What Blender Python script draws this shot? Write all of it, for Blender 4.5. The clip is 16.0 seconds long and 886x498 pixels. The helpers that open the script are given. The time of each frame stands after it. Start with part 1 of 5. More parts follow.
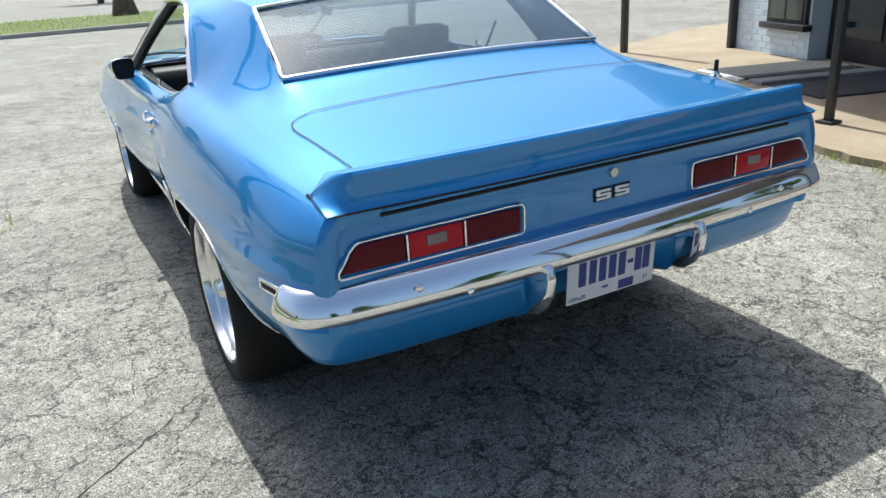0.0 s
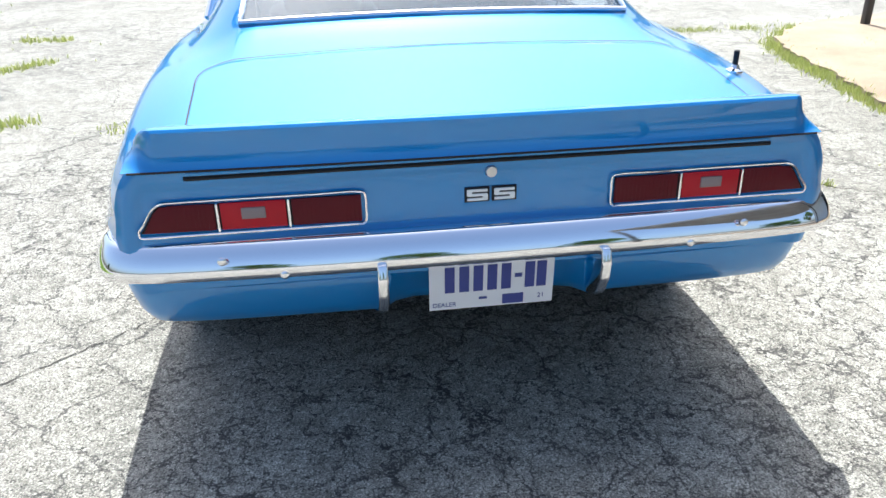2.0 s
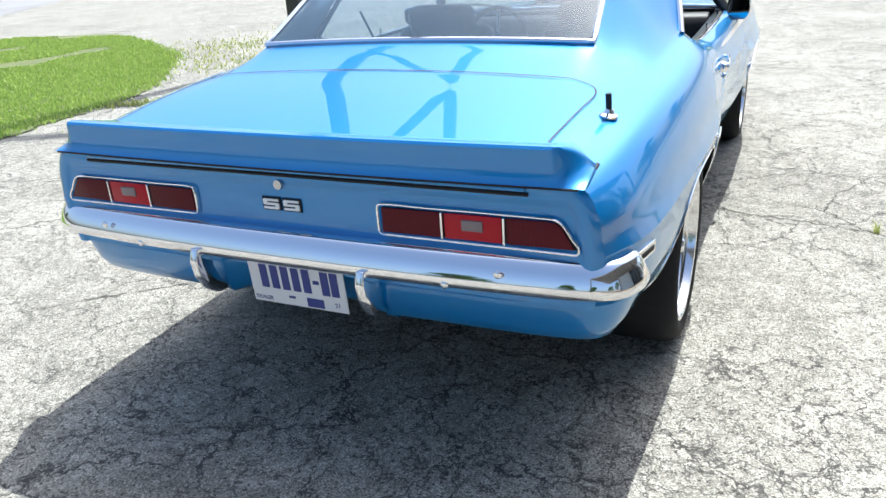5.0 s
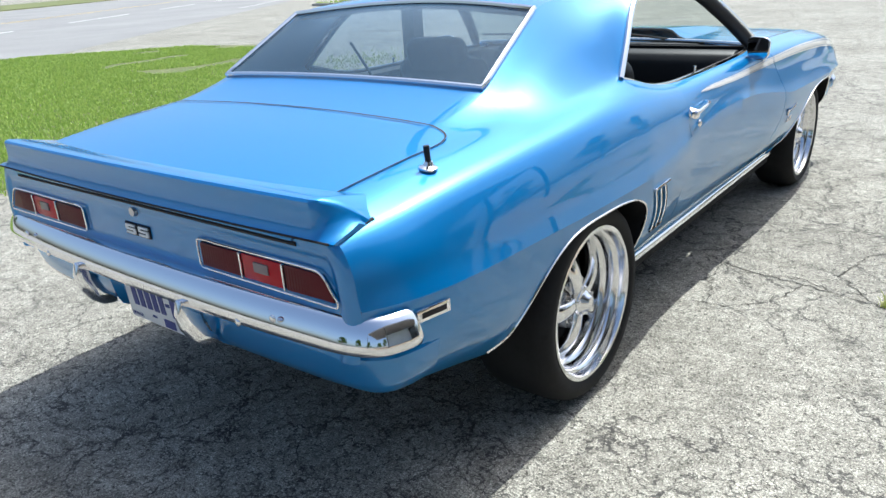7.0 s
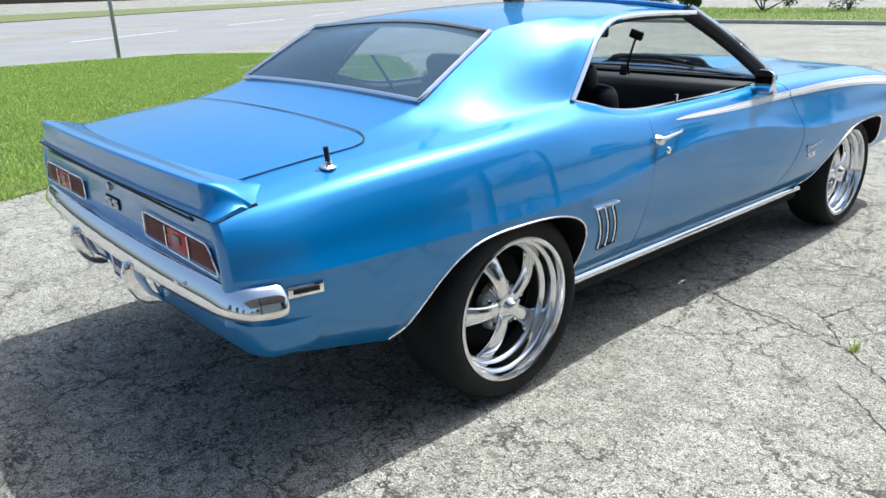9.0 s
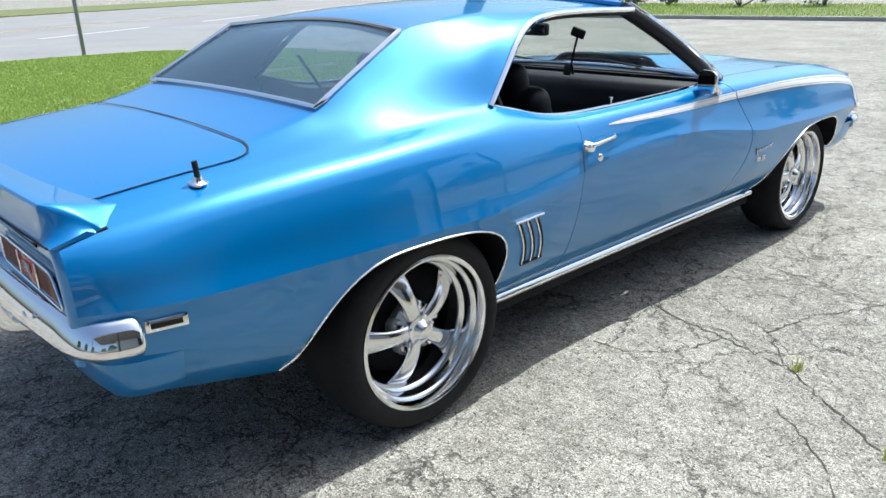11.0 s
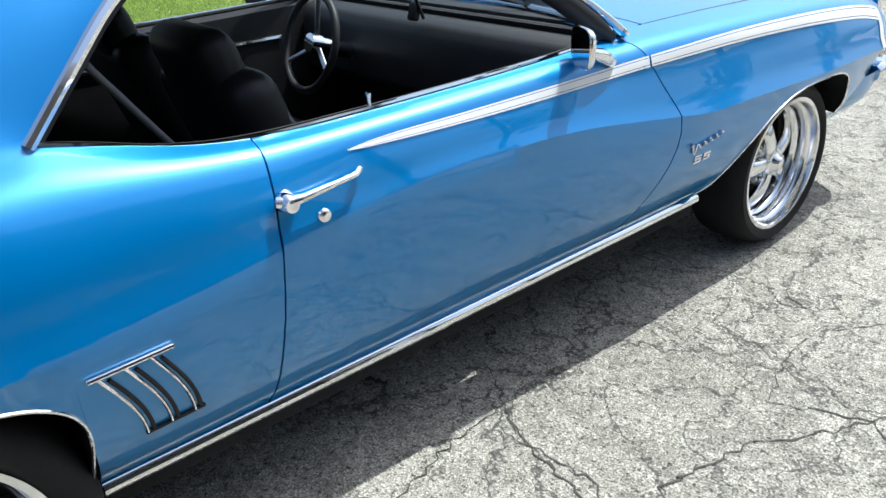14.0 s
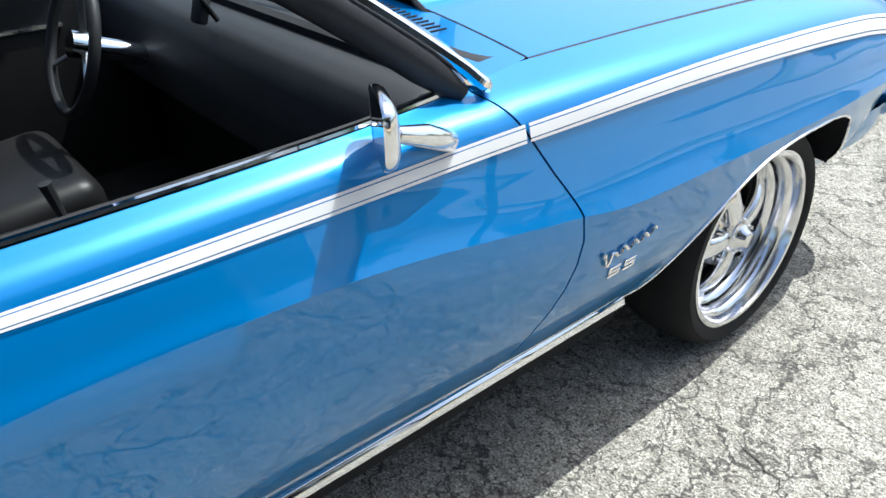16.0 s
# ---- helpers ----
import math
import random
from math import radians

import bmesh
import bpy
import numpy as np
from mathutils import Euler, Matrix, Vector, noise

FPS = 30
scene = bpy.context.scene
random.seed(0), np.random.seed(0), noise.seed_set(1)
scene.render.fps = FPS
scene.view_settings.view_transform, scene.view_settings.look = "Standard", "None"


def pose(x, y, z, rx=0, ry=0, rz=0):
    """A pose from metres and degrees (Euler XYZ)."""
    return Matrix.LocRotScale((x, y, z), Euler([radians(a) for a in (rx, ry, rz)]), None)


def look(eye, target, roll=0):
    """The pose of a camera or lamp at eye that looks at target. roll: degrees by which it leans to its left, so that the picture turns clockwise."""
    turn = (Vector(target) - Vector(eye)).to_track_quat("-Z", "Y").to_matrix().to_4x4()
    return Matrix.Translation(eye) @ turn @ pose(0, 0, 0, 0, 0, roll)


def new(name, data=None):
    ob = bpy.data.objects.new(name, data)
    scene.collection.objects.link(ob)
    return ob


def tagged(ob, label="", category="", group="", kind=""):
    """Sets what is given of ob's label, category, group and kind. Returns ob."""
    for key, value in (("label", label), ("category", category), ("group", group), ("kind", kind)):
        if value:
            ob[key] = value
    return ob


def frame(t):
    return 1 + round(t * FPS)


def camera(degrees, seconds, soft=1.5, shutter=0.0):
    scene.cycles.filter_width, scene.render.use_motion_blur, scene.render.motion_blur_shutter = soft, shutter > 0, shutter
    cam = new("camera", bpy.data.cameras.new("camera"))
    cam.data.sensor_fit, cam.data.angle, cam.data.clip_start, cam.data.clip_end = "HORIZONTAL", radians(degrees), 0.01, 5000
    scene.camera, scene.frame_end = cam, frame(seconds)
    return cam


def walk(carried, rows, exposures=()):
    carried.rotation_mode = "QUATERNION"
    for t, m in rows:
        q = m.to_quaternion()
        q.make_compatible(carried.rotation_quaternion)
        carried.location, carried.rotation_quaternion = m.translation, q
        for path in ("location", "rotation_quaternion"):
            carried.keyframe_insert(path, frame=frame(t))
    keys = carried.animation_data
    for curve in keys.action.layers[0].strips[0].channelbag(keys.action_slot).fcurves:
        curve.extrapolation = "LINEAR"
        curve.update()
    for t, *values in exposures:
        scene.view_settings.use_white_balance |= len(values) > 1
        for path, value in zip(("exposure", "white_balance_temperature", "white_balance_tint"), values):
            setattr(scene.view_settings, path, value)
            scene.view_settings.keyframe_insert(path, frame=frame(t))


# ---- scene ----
cam = camera(62.2, 16.0)
METRES, EYE, TILT, LEAN, TURN = 7.063, 1.321, 0.0, 0.0, -27.2
ROWS = [
    (0.0, 0.0, 0.0, 0.0, -1.4, -21.36, 3.57),
    (0.5, 0.0243, 0.016, -0.0024, 1.41, -23.87, 2.66),
    (1.0, 0.0644, 0.0199, 0.0002, 6.63, -24.85, 1.01),
    (1.5, 0.0928, 0.0307, -0.0021, 13.11, -24.88, 0.66),
    (2.0, 0.1223, 0.0465, 0.0003, 18.85, -24.98, 0.93),
    (2.5, 0.1645, 0.0537, -0.0001, 24.48, -24.52, 1.32),
    (3.0, 0.1919, 0.0672, -0.0003, 32.1, -24.27, 1.8),
    (3.5, 0.212, 0.0924, 0.0011, 37.88, -24.2, 1.11),
    (4.0, 0.243, 0.1121, 0.0005, 42.47, -23.85, 1.86),
    (6.5, 0.3506, 0.2306, 0.0027, 62.57, -21.3, 3.92),
    (7.0, 0.3596, 0.257, 0.0044, 64.66, -20.95, 3.45),
    (7.5, 0.3736, 0.2824, 0.0037, 67.93, -20.32, 3.49),
    (8.0, 0.39, 0.3051, 0.0046, 73.98, -19.7, 2.94),
    (10.5, 0.4254, 0.3582, 0.0037, 76.21, -19.08, 1.09),
    (11.0, 0.3983, 0.3709, 0.0034, 74.5, -19.72, 1.57),
    (11.5, 0.3729, 0.3924, 0.0003, 73.64, -20.55, 1.75),
    (12.0, 0.353, 0.4252, 0.0014, 75.51, -21.86, 1.56),
    (12.5, 0.3229, 0.4534, -0.0004, 77.04, -23.64, 1.97),
    (13.0, 0.295, 0.4815, 0.0012, 75.66, -24.69, 2.89),
    (13.5, 0.2753, 0.5173, 0.0035, 76.33, -25.82, 3.33),
    (14.0, 0.2503, 0.5447, 0.0002, 78.03, -26.98, 3.3),
    (14.5, 0.2211, 0.5672, 0.0014, 76.16, -28.07, 3.26),
    (15.0, 0.1996, 0.5954, 0.0, 74.54, -29.47, 2.69),
    (15.5, 0.176, 0.6196, -0.0016, 76.8, -30.38, 2.16),
    (16.0, 0.1365, 0.6261, -0.0045, 77.45, -31.08, 1.25),
]

walk(cam, [(t, pose(-1.2425, -2.391, EYE, TILT, LEAN, TURN) @ pose(METRES * x, METRES * y, METRES * z, 90 + pitch, roll, yaw)) for t, x, y, z, yaw, pitch, roll in ROWS],
     exposures=[(0.0, 0.21, 5950, 3), (0.5, 0.42, 5950, 4), (1.0, 0.62, 5900, 5), (1.5, 0.80, 5850, 6), (4.2, 0.86, 5850, 6), (6.3, 0.45, 5850, 4), (10.5, 0.37, 5800, 4), (13.0, 0.41, 5800, 4), (16.0, 0.60, 5850, 4)])

# ---- light ----
SUN_ELEV, SUN_AZ = 62.0, 5.0  # degrees above the ground; degrees from +y towards +x
world = bpy.data.worlds.new("sky")
scene.world = world
world.use_nodes = True
wn = world.node_tree.nodes
sky = wn.new("ShaderNodeTexSky")
sky.sky_type, sky.sun_disc = "NISHITA", False
sky.sun_elevation, sky.sun_rotation = radians(SUN_ELEV), radians(SUN_AZ)
sky.air_density, sky.dust_density, sky.ozone_density = 1.0, 5.0, 1.6
wn["Background"].inputs["Strength"].default_value = 0.15
world.node_tree.links.new(sky.outputs[0], wn["Background"].inputs["Color"])
sun = new("sun", bpy.data.lights.new("sun", "SUN"))
sun.data.energy, sun.data.angle, sun.data.color = 4.6, radians(0.5), (1.0, 0.955, 0.88)
sd = Vector((math.sin(radians(SUN_AZ)) * math.cos(radians(SUN_ELEV)), math.cos(radians(SUN_AZ)) * math.cos(radians(SUN_ELEV)), math.sin(radians(SUN_ELEV))))
sun.matrix_world = look(sd * 60, (0, 0, 0))


# ---- materials ----
def mat(name, color=(0.5, 0.5, 0.5), rough=0.5, metal=0.0, **more):
    m = bpy.data.materials.new(name)
    m.use_nodes = True
    p = m.node_tree.nodes["Principled BSDF"]
    p.inputs["Base Color"].default_value = (*color, 1)
    p.inputs["Roughness"].default_value = rough
    p.inputs["Metallic"].default_value = metal
    for key, value in more.items():
        p.inputs[key.replace("_", " ")].default_value = value
    return m


class Nodes:
    """Shortcuts for a material's nodes."""

    def __init__(self, m):
        self.t, self.p = m.node_tree, m.node_tree.nodes["Principled BSDF"]

    def add(self, kind, **values):
        n = self.t.nodes.new("ShaderNode" + kind)
        for k, v in values.items():
            if k in n.inputs:
                n.inputs[k].default_value = v
        return n

    def join(self, a, b):
        self.t.links.new(a, b)

    def place(self, scale=(1, 1, 1)):
        c, m = self.add("TexCoord"), self.add("Mapping")
        m.inputs["Scale"].default_value = scale
        self.join(c.outputs["Object"], m.inputs["Vector"])
        return m.outputs["Vector"]

    def noise(self, vec, scale, detail=4.0, rough=0.55):
        n = self.add("TexNoise", Scale=scale, Detail=detail, Roughness=rough)
        self.join(vec, n.inputs["Vector"])
        return n.outputs["Fac"]

    def ramp(self, fac, *stops):
        r = self.add("ValToRGB")
        e = r.color_ramp.elements
        while len(e) < len(stops):
            e.new(0.5)
        for el, (pos, col) in zip(e, stops):
            el.position, el.color = pos, (*col, 1)
        self.join(fac, r.inputs["Fac"])
        return r.outputs["Color"]

    def mix(self, fac, a, b, blend="MIX"):
        n = self.t.nodes.new("ShaderNodeMix")
        n.data_type, n.blend_type = "RGBA", blend
        for value, i in ((fac, 0), (a, 6), (b, 7)):
            if isinstance(value, (int, float)):
                n.inputs[i].default_value = value
            elif isinstance(value, tuple):
                n.inputs[i].default_value = (*value, 1)
            else:
                self.join(value, n.inputs[i])
        return n.outputs[2]

    def bump(self, height, strength, distance):
        b = self.add("Bump", Strength=strength, Distance=distance)
        self.join(height, b.inputs["Height"])
        self.join(b.outputs["Normal"], self.p.inputs["Normal"])

    def base(self, color):
        self.join(color, self.p.inputs["Base Color"])


def paint_material():
    m = mat("blue_metallic_paint", (0.004, 0.165, 0.47), 0.36, 0.28, Specular_IOR_Level=0.1, Coat_Weight=1.0, Coat_Roughness=0.012, Coat_IOR=1.66)
    n = Nodes(m)
    v = n.place()
    fine = n.noise(v, 900, 2)
    n.base(n.mix(n.noise(v, 2.5, 3), (0.0008, 0.162, 0.480), (0.0012, 0.175, 0.510)))
    n.bump(fine, 0.03, 0.001)
    # pale flakes between the blue ones
    flake, mix = n.add("BsdfGlossy", Roughness=0.44), n.add("MixShader")
    flake.inputs["Color"].default_value = (0.30, 0.82, 0.97, 1)
    mix.inputs[0].default_value = 0.06
    n.join(n.p.outputs[0], mix.inputs[1])
    n.join(flake.outputs[0], mix.inputs[2])
    n.join(mix.outputs[0], m.node_tree.nodes["Material Output"].inputs["Surface"])
    return m


def asphalt_material():
    m = mat("worn_asphalt", (0.25, 0.25, 0.24), 0.9)
    n = Nodes(m)
    v = n.place()
    stones = n.add("TexVoronoi", Scale=170.0)
    n.join(v, stones.inputs["Vector"])
    grit = n.noise(v, 190, 3, 0.75)
    patch = n.noise(v, 0.9, 5, 0.6)
    tone = n.ramp(stones.outputs["Color"], (0.0, (0.17, 0.169, 0.160)), (0.5, (0.30, 0.298, 0.284)), (1.0, (0.50, 0.495, 0.472)))
    tone = n.mix(0.85, tone, n.ramp(grit, (0.37, (0.24, 0.236, 0.225)), (0.60, (1.46, 1.44, 1.39))), "MULTIPLY")
    tone = n.mix(0.7, tone, n.ramp(patch, (0.3, (0.70, 0.69, 0.66)), (0.7, (1.2, 1.195, 1.17))), "MULTIPLY")
    pits = n.noise(v, 62, 2, 0.5)
    tone = n.mix(0.85, tone, n.ramp(pits, (0.33, (0.16, 0.155, 0.145)), (0.40, (1.0, 1.0, 1.0))), "MULTIPLY")
    mid = n.noise(v, 6.0, 4, 0.65)
    tone = n.mix(0.45, tone, n.ramp(mid, (0.32, (0.50, 0.495, 0.48)), (0.62, (1.16, 1.16, 1.16))), "MULTIPLY")
    blot = n.noise(v, 24.0, 3, 0.7)
    tone = n.mix(0.40, tone, n.ramp(blot, (0.34, (0.50, 0.495, 0.48)), (0.58, (1.25, 1.25, 1.25))), "MULTIPLY")
    chips = n.noise(v, 118, 2, 0.5)
    tone = n.mix(0.8, tone, n.ramp(chips, (0.31, (0.14, 0.135, 0.125)), (0.39, (1.0, 1.0, 1.0))), "MULTIPLY")
    # cracks: edges of warped cells, in two sizes, broken up by a mask
    warp = n.add("TexNoise", Scale=3.5, Detail=5.0, Roughness=0.65)
    n.join(v, warp.inputs["Vector"])
    shift = n.add("VectorMath")
    shift.operation = "MULTIPLY_ADD"
    n.join(warp.outputs["Color"], shift.inputs[0])
    shift.inputs[1].default_value = (0.55, 0.55, 0.0)
    n.join(v, shift.inputs[2])
    lines = []
    for scale, width, low, high, seed in ((0.80, 0.009, 0.36, 0.46, 0.45), (2.6, 0.024, 0.36, 0.46, 0.38), (7.0, 0.044, 0.46, 0.55, 0.5)):
        cell = n.t.nodes.new("ShaderNodeTexVoronoi")
        cell.feature, cell.voronoi_dimensions = "DISTANCE_TO_EDGE", "2D"
        cell.inputs["Scale"].default_value = scale
        n.join(shift.outputs[0], cell.inputs["Vector"])
        line = n.ramp(cell.outputs["Distance"], (0.0, (1, 1, 1)), (width, (0, 0, 0)))
        mask = n.ramp(n.noise(v, seed, 3), (low, (0, 0, 0)), (high, (1, 1, 1)))
        lines.append(n.mix(1.0, line, mask, "MULTIPLY"))
    crack = n.mix(1.0, n.mix(1.0, lines[0], lines[1], "ADD"), lines[2], "ADD")
    tone = n.mix(1.0, tone, (1.02, 0.995, 0.945), "MULTIPLY")
    n.base(n.mix(crack, tone, (0.05, 0.047, 0.043)))
    high = n.mix(0.6, stones.outputs["Distance"], grit)
    n.bump(n.mix(crack, high, (0, 0, 0)), 0.7, 0.006)
    return m


def rough_material(name, low, high, scale, fine, rough=0.9, bump=0.3, dist=0.01):
    m = mat(name, low, rough)
    n = Nodes(m)
    v = n.place()
    a, b = n.noise(v, scale, 5, 0.6), n.noise(v, fine, 4, 0.7)
    tone = n.ramp(a, (0.3, low), (0.7, high))
    n.base(n.mix(0.5, tone, n.ramp(b, (0.3, (0.6, 0.6, 0.6)), (0.7, (1.2, 1.2, 1.2))), "MULTIPLY"))
    n.bump(b, bump, dist)
    return m


def glass_material(name, tint, dust_sheen=0.0, ior=1.52):
    m = bpy.data.materials.new(name)
    m.use_nodes = True
    t = m.node_tree
    t.nodes.remove(t.nodes["Principled BSDF"])
    clear, gloss, mix, fres = (t.nodes.new("ShaderNode" + k) for k in ("BsdfTransparent", "BsdfGlossy", "MixShader", "Fresnel"))
    clear.inputs["Color"].default_value = (*tint, 1)
    gloss.inputs["Roughness"].default_value = 0.01
    fres.inputs["IOR"].default_value = ior
    t.links.new(fres.outputs[0], mix.inputs[0])
    t.links.new(clear.outputs[0], mix.inputs[1])
    t.links.new(gloss.outputs[0], mix.inputs[2])
    # pale blue film: sky reflection painted in as colour, with some dust
    film, over = t.nodes.new("ShaderNodeBsdfDiffuse"), t.nodes.new("ShaderNodeMixShader")
    film.inputs["Color"].default_value = (0.26, 0.46, 0.66, 1)
    over.inputs[0].default_value = dust_sheen
    t.links.new(mix.outputs[0], over.inputs[1])
    t.links.new(film.outputs[0], over.inputs[2])
    t.links.new(over.outputs[0], t.nodes["Material Output"].inputs["Surface"])
    return m


def leaf_material(name, low, high):
    m = mat(name, low, 0.6)
    n = Nodes(m)
    g = n.add("NewGeometry")
    n.base(n.ramp(g.outputs["Random Per Island"], (0.0, low), (1.0, high)))
    # thin blades let some sun through
    glow, mix = n.add("BsdfTranslucent"), n.add("MixShader")
    n.join(n.p.inputs["Base Color"].links[0].from_socket, glow.inputs["Color"])
    mix.inputs[0].default_value = 0.4
    n.join(n.p.outputs[0], mix.inputs[1])
    n.join(glow.outputs[0], mix.inputs[2])
    n.join(mix.outputs[0], m.node_tree.nodes["Material Output"].inputs["Surface"])
    return m


PAINT = paint_material()
CHROME = mat("chrome", (0.86, 0.86, 0.88), 0.05, 1.0)
POLISHED = mat("polished_aluminium", (0.80, 0.80, 0.81), 0.13, 1.0)
BRUSHED = mat("dull_aluminium", (0.55, 0.55, 0.56), 0.3, 1.0)
RUBBER = rough_material("tyre_rubber", (0.010, 0.010, 0.0105), (0.018, 0.018, 0.0185), 8, 60, 0.75, 0.1, 0.002)
BLACK = mat("black_seam", (0.006, 0.006, 0.008), 0.7)
UNDER = rough_material("underbody_black", (0.008, 0.008, 0.009), (0.016, 0.016, 0.017), 5, 40, 0.85)
VINYL = rough_material("black_vinyl", (0.008, 0.008, 0.0085), (0.015, 0.015, 0.016), 6, 220, 0.42, 0.15, 0.002)
DASH = rough_material("dash_vinyl", (0.024, 0.025, 0.027), (0.034, 0.034, 0.036), 6, 220, 0.5, 0.1, 0.002)
CARPET = rough_material("black_carpet", (0.010, 0.010, 0.011), (0.02, 0.02, 0.02), 12, 300, 0.95, 0.5, 0.004)
for dull in (VINYL, DASH, CARPET, UNDER, RUBBER):
    dull.node_tree.nodes["Principled BSDF"].inputs["Specular IOR Level"].default_value = 0.25
WHITE = mat("white_stripe", (0.80, 0.80, 0.79), 0.3, 0.0, Coat_Weight=1.0, Coat_Roughness=0.03)
REDDARK = mat("dark_red_lens", (0.100, 0.003, 0.009), 0.35, 0.0, Specular_IOR_Level=0.2)
RED = mat("red_lens", (0.42, 0.004, 0.016), 0.2, 0.0, Specular_IOR_Level=0.25)
BACKUP = mat("frosted_reverse_lens", (0.22, 0.17, 0.17), 0.25)
PIPING = mat("grey_piping", (0.10, 0.105, 0.115), 0.45)
MIRROR = mat("mirror_glass", (0.75, 0.77, 0.78), 0.02, 1.0)
TINT = glass_material("tinted_glass", (0.42, 0.50, 0.55), 0.13, 1.75)
DOORGLASS = glass_material("dark_door_glass", (0.14, 0.15, 0.16), 0.05)
CLEAR = glass_material("clear_glass", (0.80, 0.87, 0.85))
ASPHALT = asphalt_material()
DIRT = rough_material("crack_dirt", (0.035, 0.032, 0.028), (0.08, 0.074, 0.062), 9, 90)
CONCRETE = rough_material("tan_concrete", (0.29, 0.22, 0.145), (0.40, 0.32, 0.225), 1.5, 70, 0.9, 0.2, 0.004)
KERB = rough_material("grey_kerb", (0.33, 0.32, 0.30), (0.45, 0.44, 0.41), 2, 40)
ROAD = rough_material("road_surface", (0.21, 0.205, 0.205), (0.27, 0.265, 0.26), 0.3, 50)
LINE = rough_material("road_paint", (0.62, 0.62, 0.60), (0.75, 0.75, 0.73), 2, 30)
YELLOW = rough_material("yellow_road_paint", (0.55, 0.40, 0.12), (0.62, 0.46, 0.16), 2, 30)
SOIL = rough_material("lawn_soil", (0.10, 0.125, 0.04), (0.18, 0.19, 0.075), 0.8, 25, 0.95, 0.6, 0.02)
GRASS = leaf_material("grass_blades", (0.22, 0.35, 0.055), (0.46, 0.57, 0.15))
WEED = leaf_material("weed_blades", (0.30, 0.36, 0.08), (0.50, 0.52, 0.19))
LEAF = leaf_material("leaves", (0.03, 0.075, 0.018), (0.09, 0.16, 0.04))
BARK = rough_material("bark", (0.08, 0.06, 0.045), (0.16, 0.12, 0.09), 4, 30)
BRICK = rough_material("painted_brick", (0.60, 0.68, 0.75), (0.68, 0.75, 0.81), 2, 60, 0.7)
MORTAR = rough_material("mortar", (0.56, 0.64, 0.71), (0.62, 0.70, 0.77), 2, 60)
DARKPAINT = rough_material("dark_metal_paint", (0.02, 0.021, 0.024), (0.035, 0.036, 0.04), 3, 60, 0.45, 0.1, 0.002)
RUBBERMAT = rough_material("rubber_mat", (0.035, 0.036, 0.04), (0.06, 0.06, 0.064), 3, 80, 0.85, 0.3, 0.003)
ROOFING = rough_material("canopy_roof", (0.20, 0.20, 0.21), (0.28, 0.28, 0.29), 2, 30)
CURTAIN = rough_material("pale_curtain", (0.40, 0.37, 0.32), (0.55, 0.52, 0.46), 6, 60)
PLATE = mat("white_plate", (0.74, 0.74, 0.76), 0.45)
PLATEBLUE = mat("plate_blue", (0.03, 0.045, 0.22), 0.5)
GALV = mat("galvanised_steel", (0.35, 0.36, 0.37), 0.45, 0.8)


# ---- building helpers ----
def link(name, bm, material, parent=None, label="", smooth=False):
    me = bpy.data.meshes.new(name)
    bm.edges.index_update()
    creases = [k.index for k in bm.edges if not k.smooth]
    bm.to_mesh(me)
    bm.free()
    for m in material if isinstance(material, (list, tuple)) else (material,):
        me.materials.append(m)
    if smooth:
        me.polygons.foreach_set("use_smooth", [True] * len(me.polygons))
        me.set_sharp_from_angle(angle=radians(38))
        for k in creases:
            me.edges[k].use_edge_sharp = True
    ob = new(name, me)
    if parent is not None:
        ob.parent = parent
    if label:
        ob["label"] = label
    return ob


def part(name, bm, material, parent, label="", smooth=True):
    return link(name, bm, material, parent, label, smooth)


def thing(name, label, category, group="", kind=""):
    return tagged(new(name), label, category, group, kind)


def curve(*keys):
    """A smooth function through (t, value) keys; values may be numbers or tuples."""
    ts = np.array([k[0] for k in keys], float)
    vs = np.array([np.atleast_1d(k[1]) for k in keys], float)
    slope = np.diff(vs, axis=0) / np.diff(ts)[:, None]
    tan = np.vstack([slope[:1], (slope[:-1] + slope[1:]) / 2, slope[-1:]])
    tan[1:-1][slope[:-1] * slope[1:] <= 0] = 0

    def f(t):
        t = min(max(t, ts[0]), ts[-1])
        i = min(int(np.searchsorted(ts, t, "right")) - 1, len(ts) - 2)
        h = ts[i + 1] - ts[i]
        u = (t - ts[i]) / h
        v = (2 * u**3 - 3 * u**2 + 1) * vs[i] + (u**3 - 2 * u**2 + u) * h * tan[i] + (3 * u**2 - 2 * u**3) * vs[i + 1] + (u**3 - u**2) * h * tan[i + 1]
        return v if len(v) > 1 else float(v[0])

    return f


def spline(points, n):
    """n points on a smooth line through the points."""
    p = np.array(points, float)
    p = p[np.concatenate([[True], np.linalg.norm(np.diff(p, axis=0), axis=1) > 1e-6])]
    d = np.concatenate([[0], np.cumsum(np.sqrt(np.linalg.norm(np.diff(p, axis=0), axis=1)))])
    f = curve(*[(d[i], tuple(p[i])) for i in range(len(p))])
    return np.array([f(t) for t in np.linspace(0, d[-1], n)])


def sheet(rows, bm=None, close=False, flip=False, crease=None):
    """A bmesh grid through rows of points."""
    bm = bm or bmesh.new()
    vs = [[bm.verts.new(tuple(p)) for p in row] for row in rows]
    n = len(vs[0])
    for a, b in zip(vs, vs[1:]):
        for j in range(n if close else n - 1):
            k = (j + 1) % n
            q = (a[j], a[k], b[k], b[j])
            bm.faces.new(q[::-1] if flip else q)
    if crease is not None:
        for a, b in zip(vs, vs[1:]):
            k = bm.edges.get((a[crease], b[crease]))
            y = a[crease].co.y
            if k and (y < 0.28 or y > 1.35):
                k.smooth = False
    return bm


def mirror_rows(rows):
    return [[(-p[0], p[1], p[2]) for p in row] for row in rows]


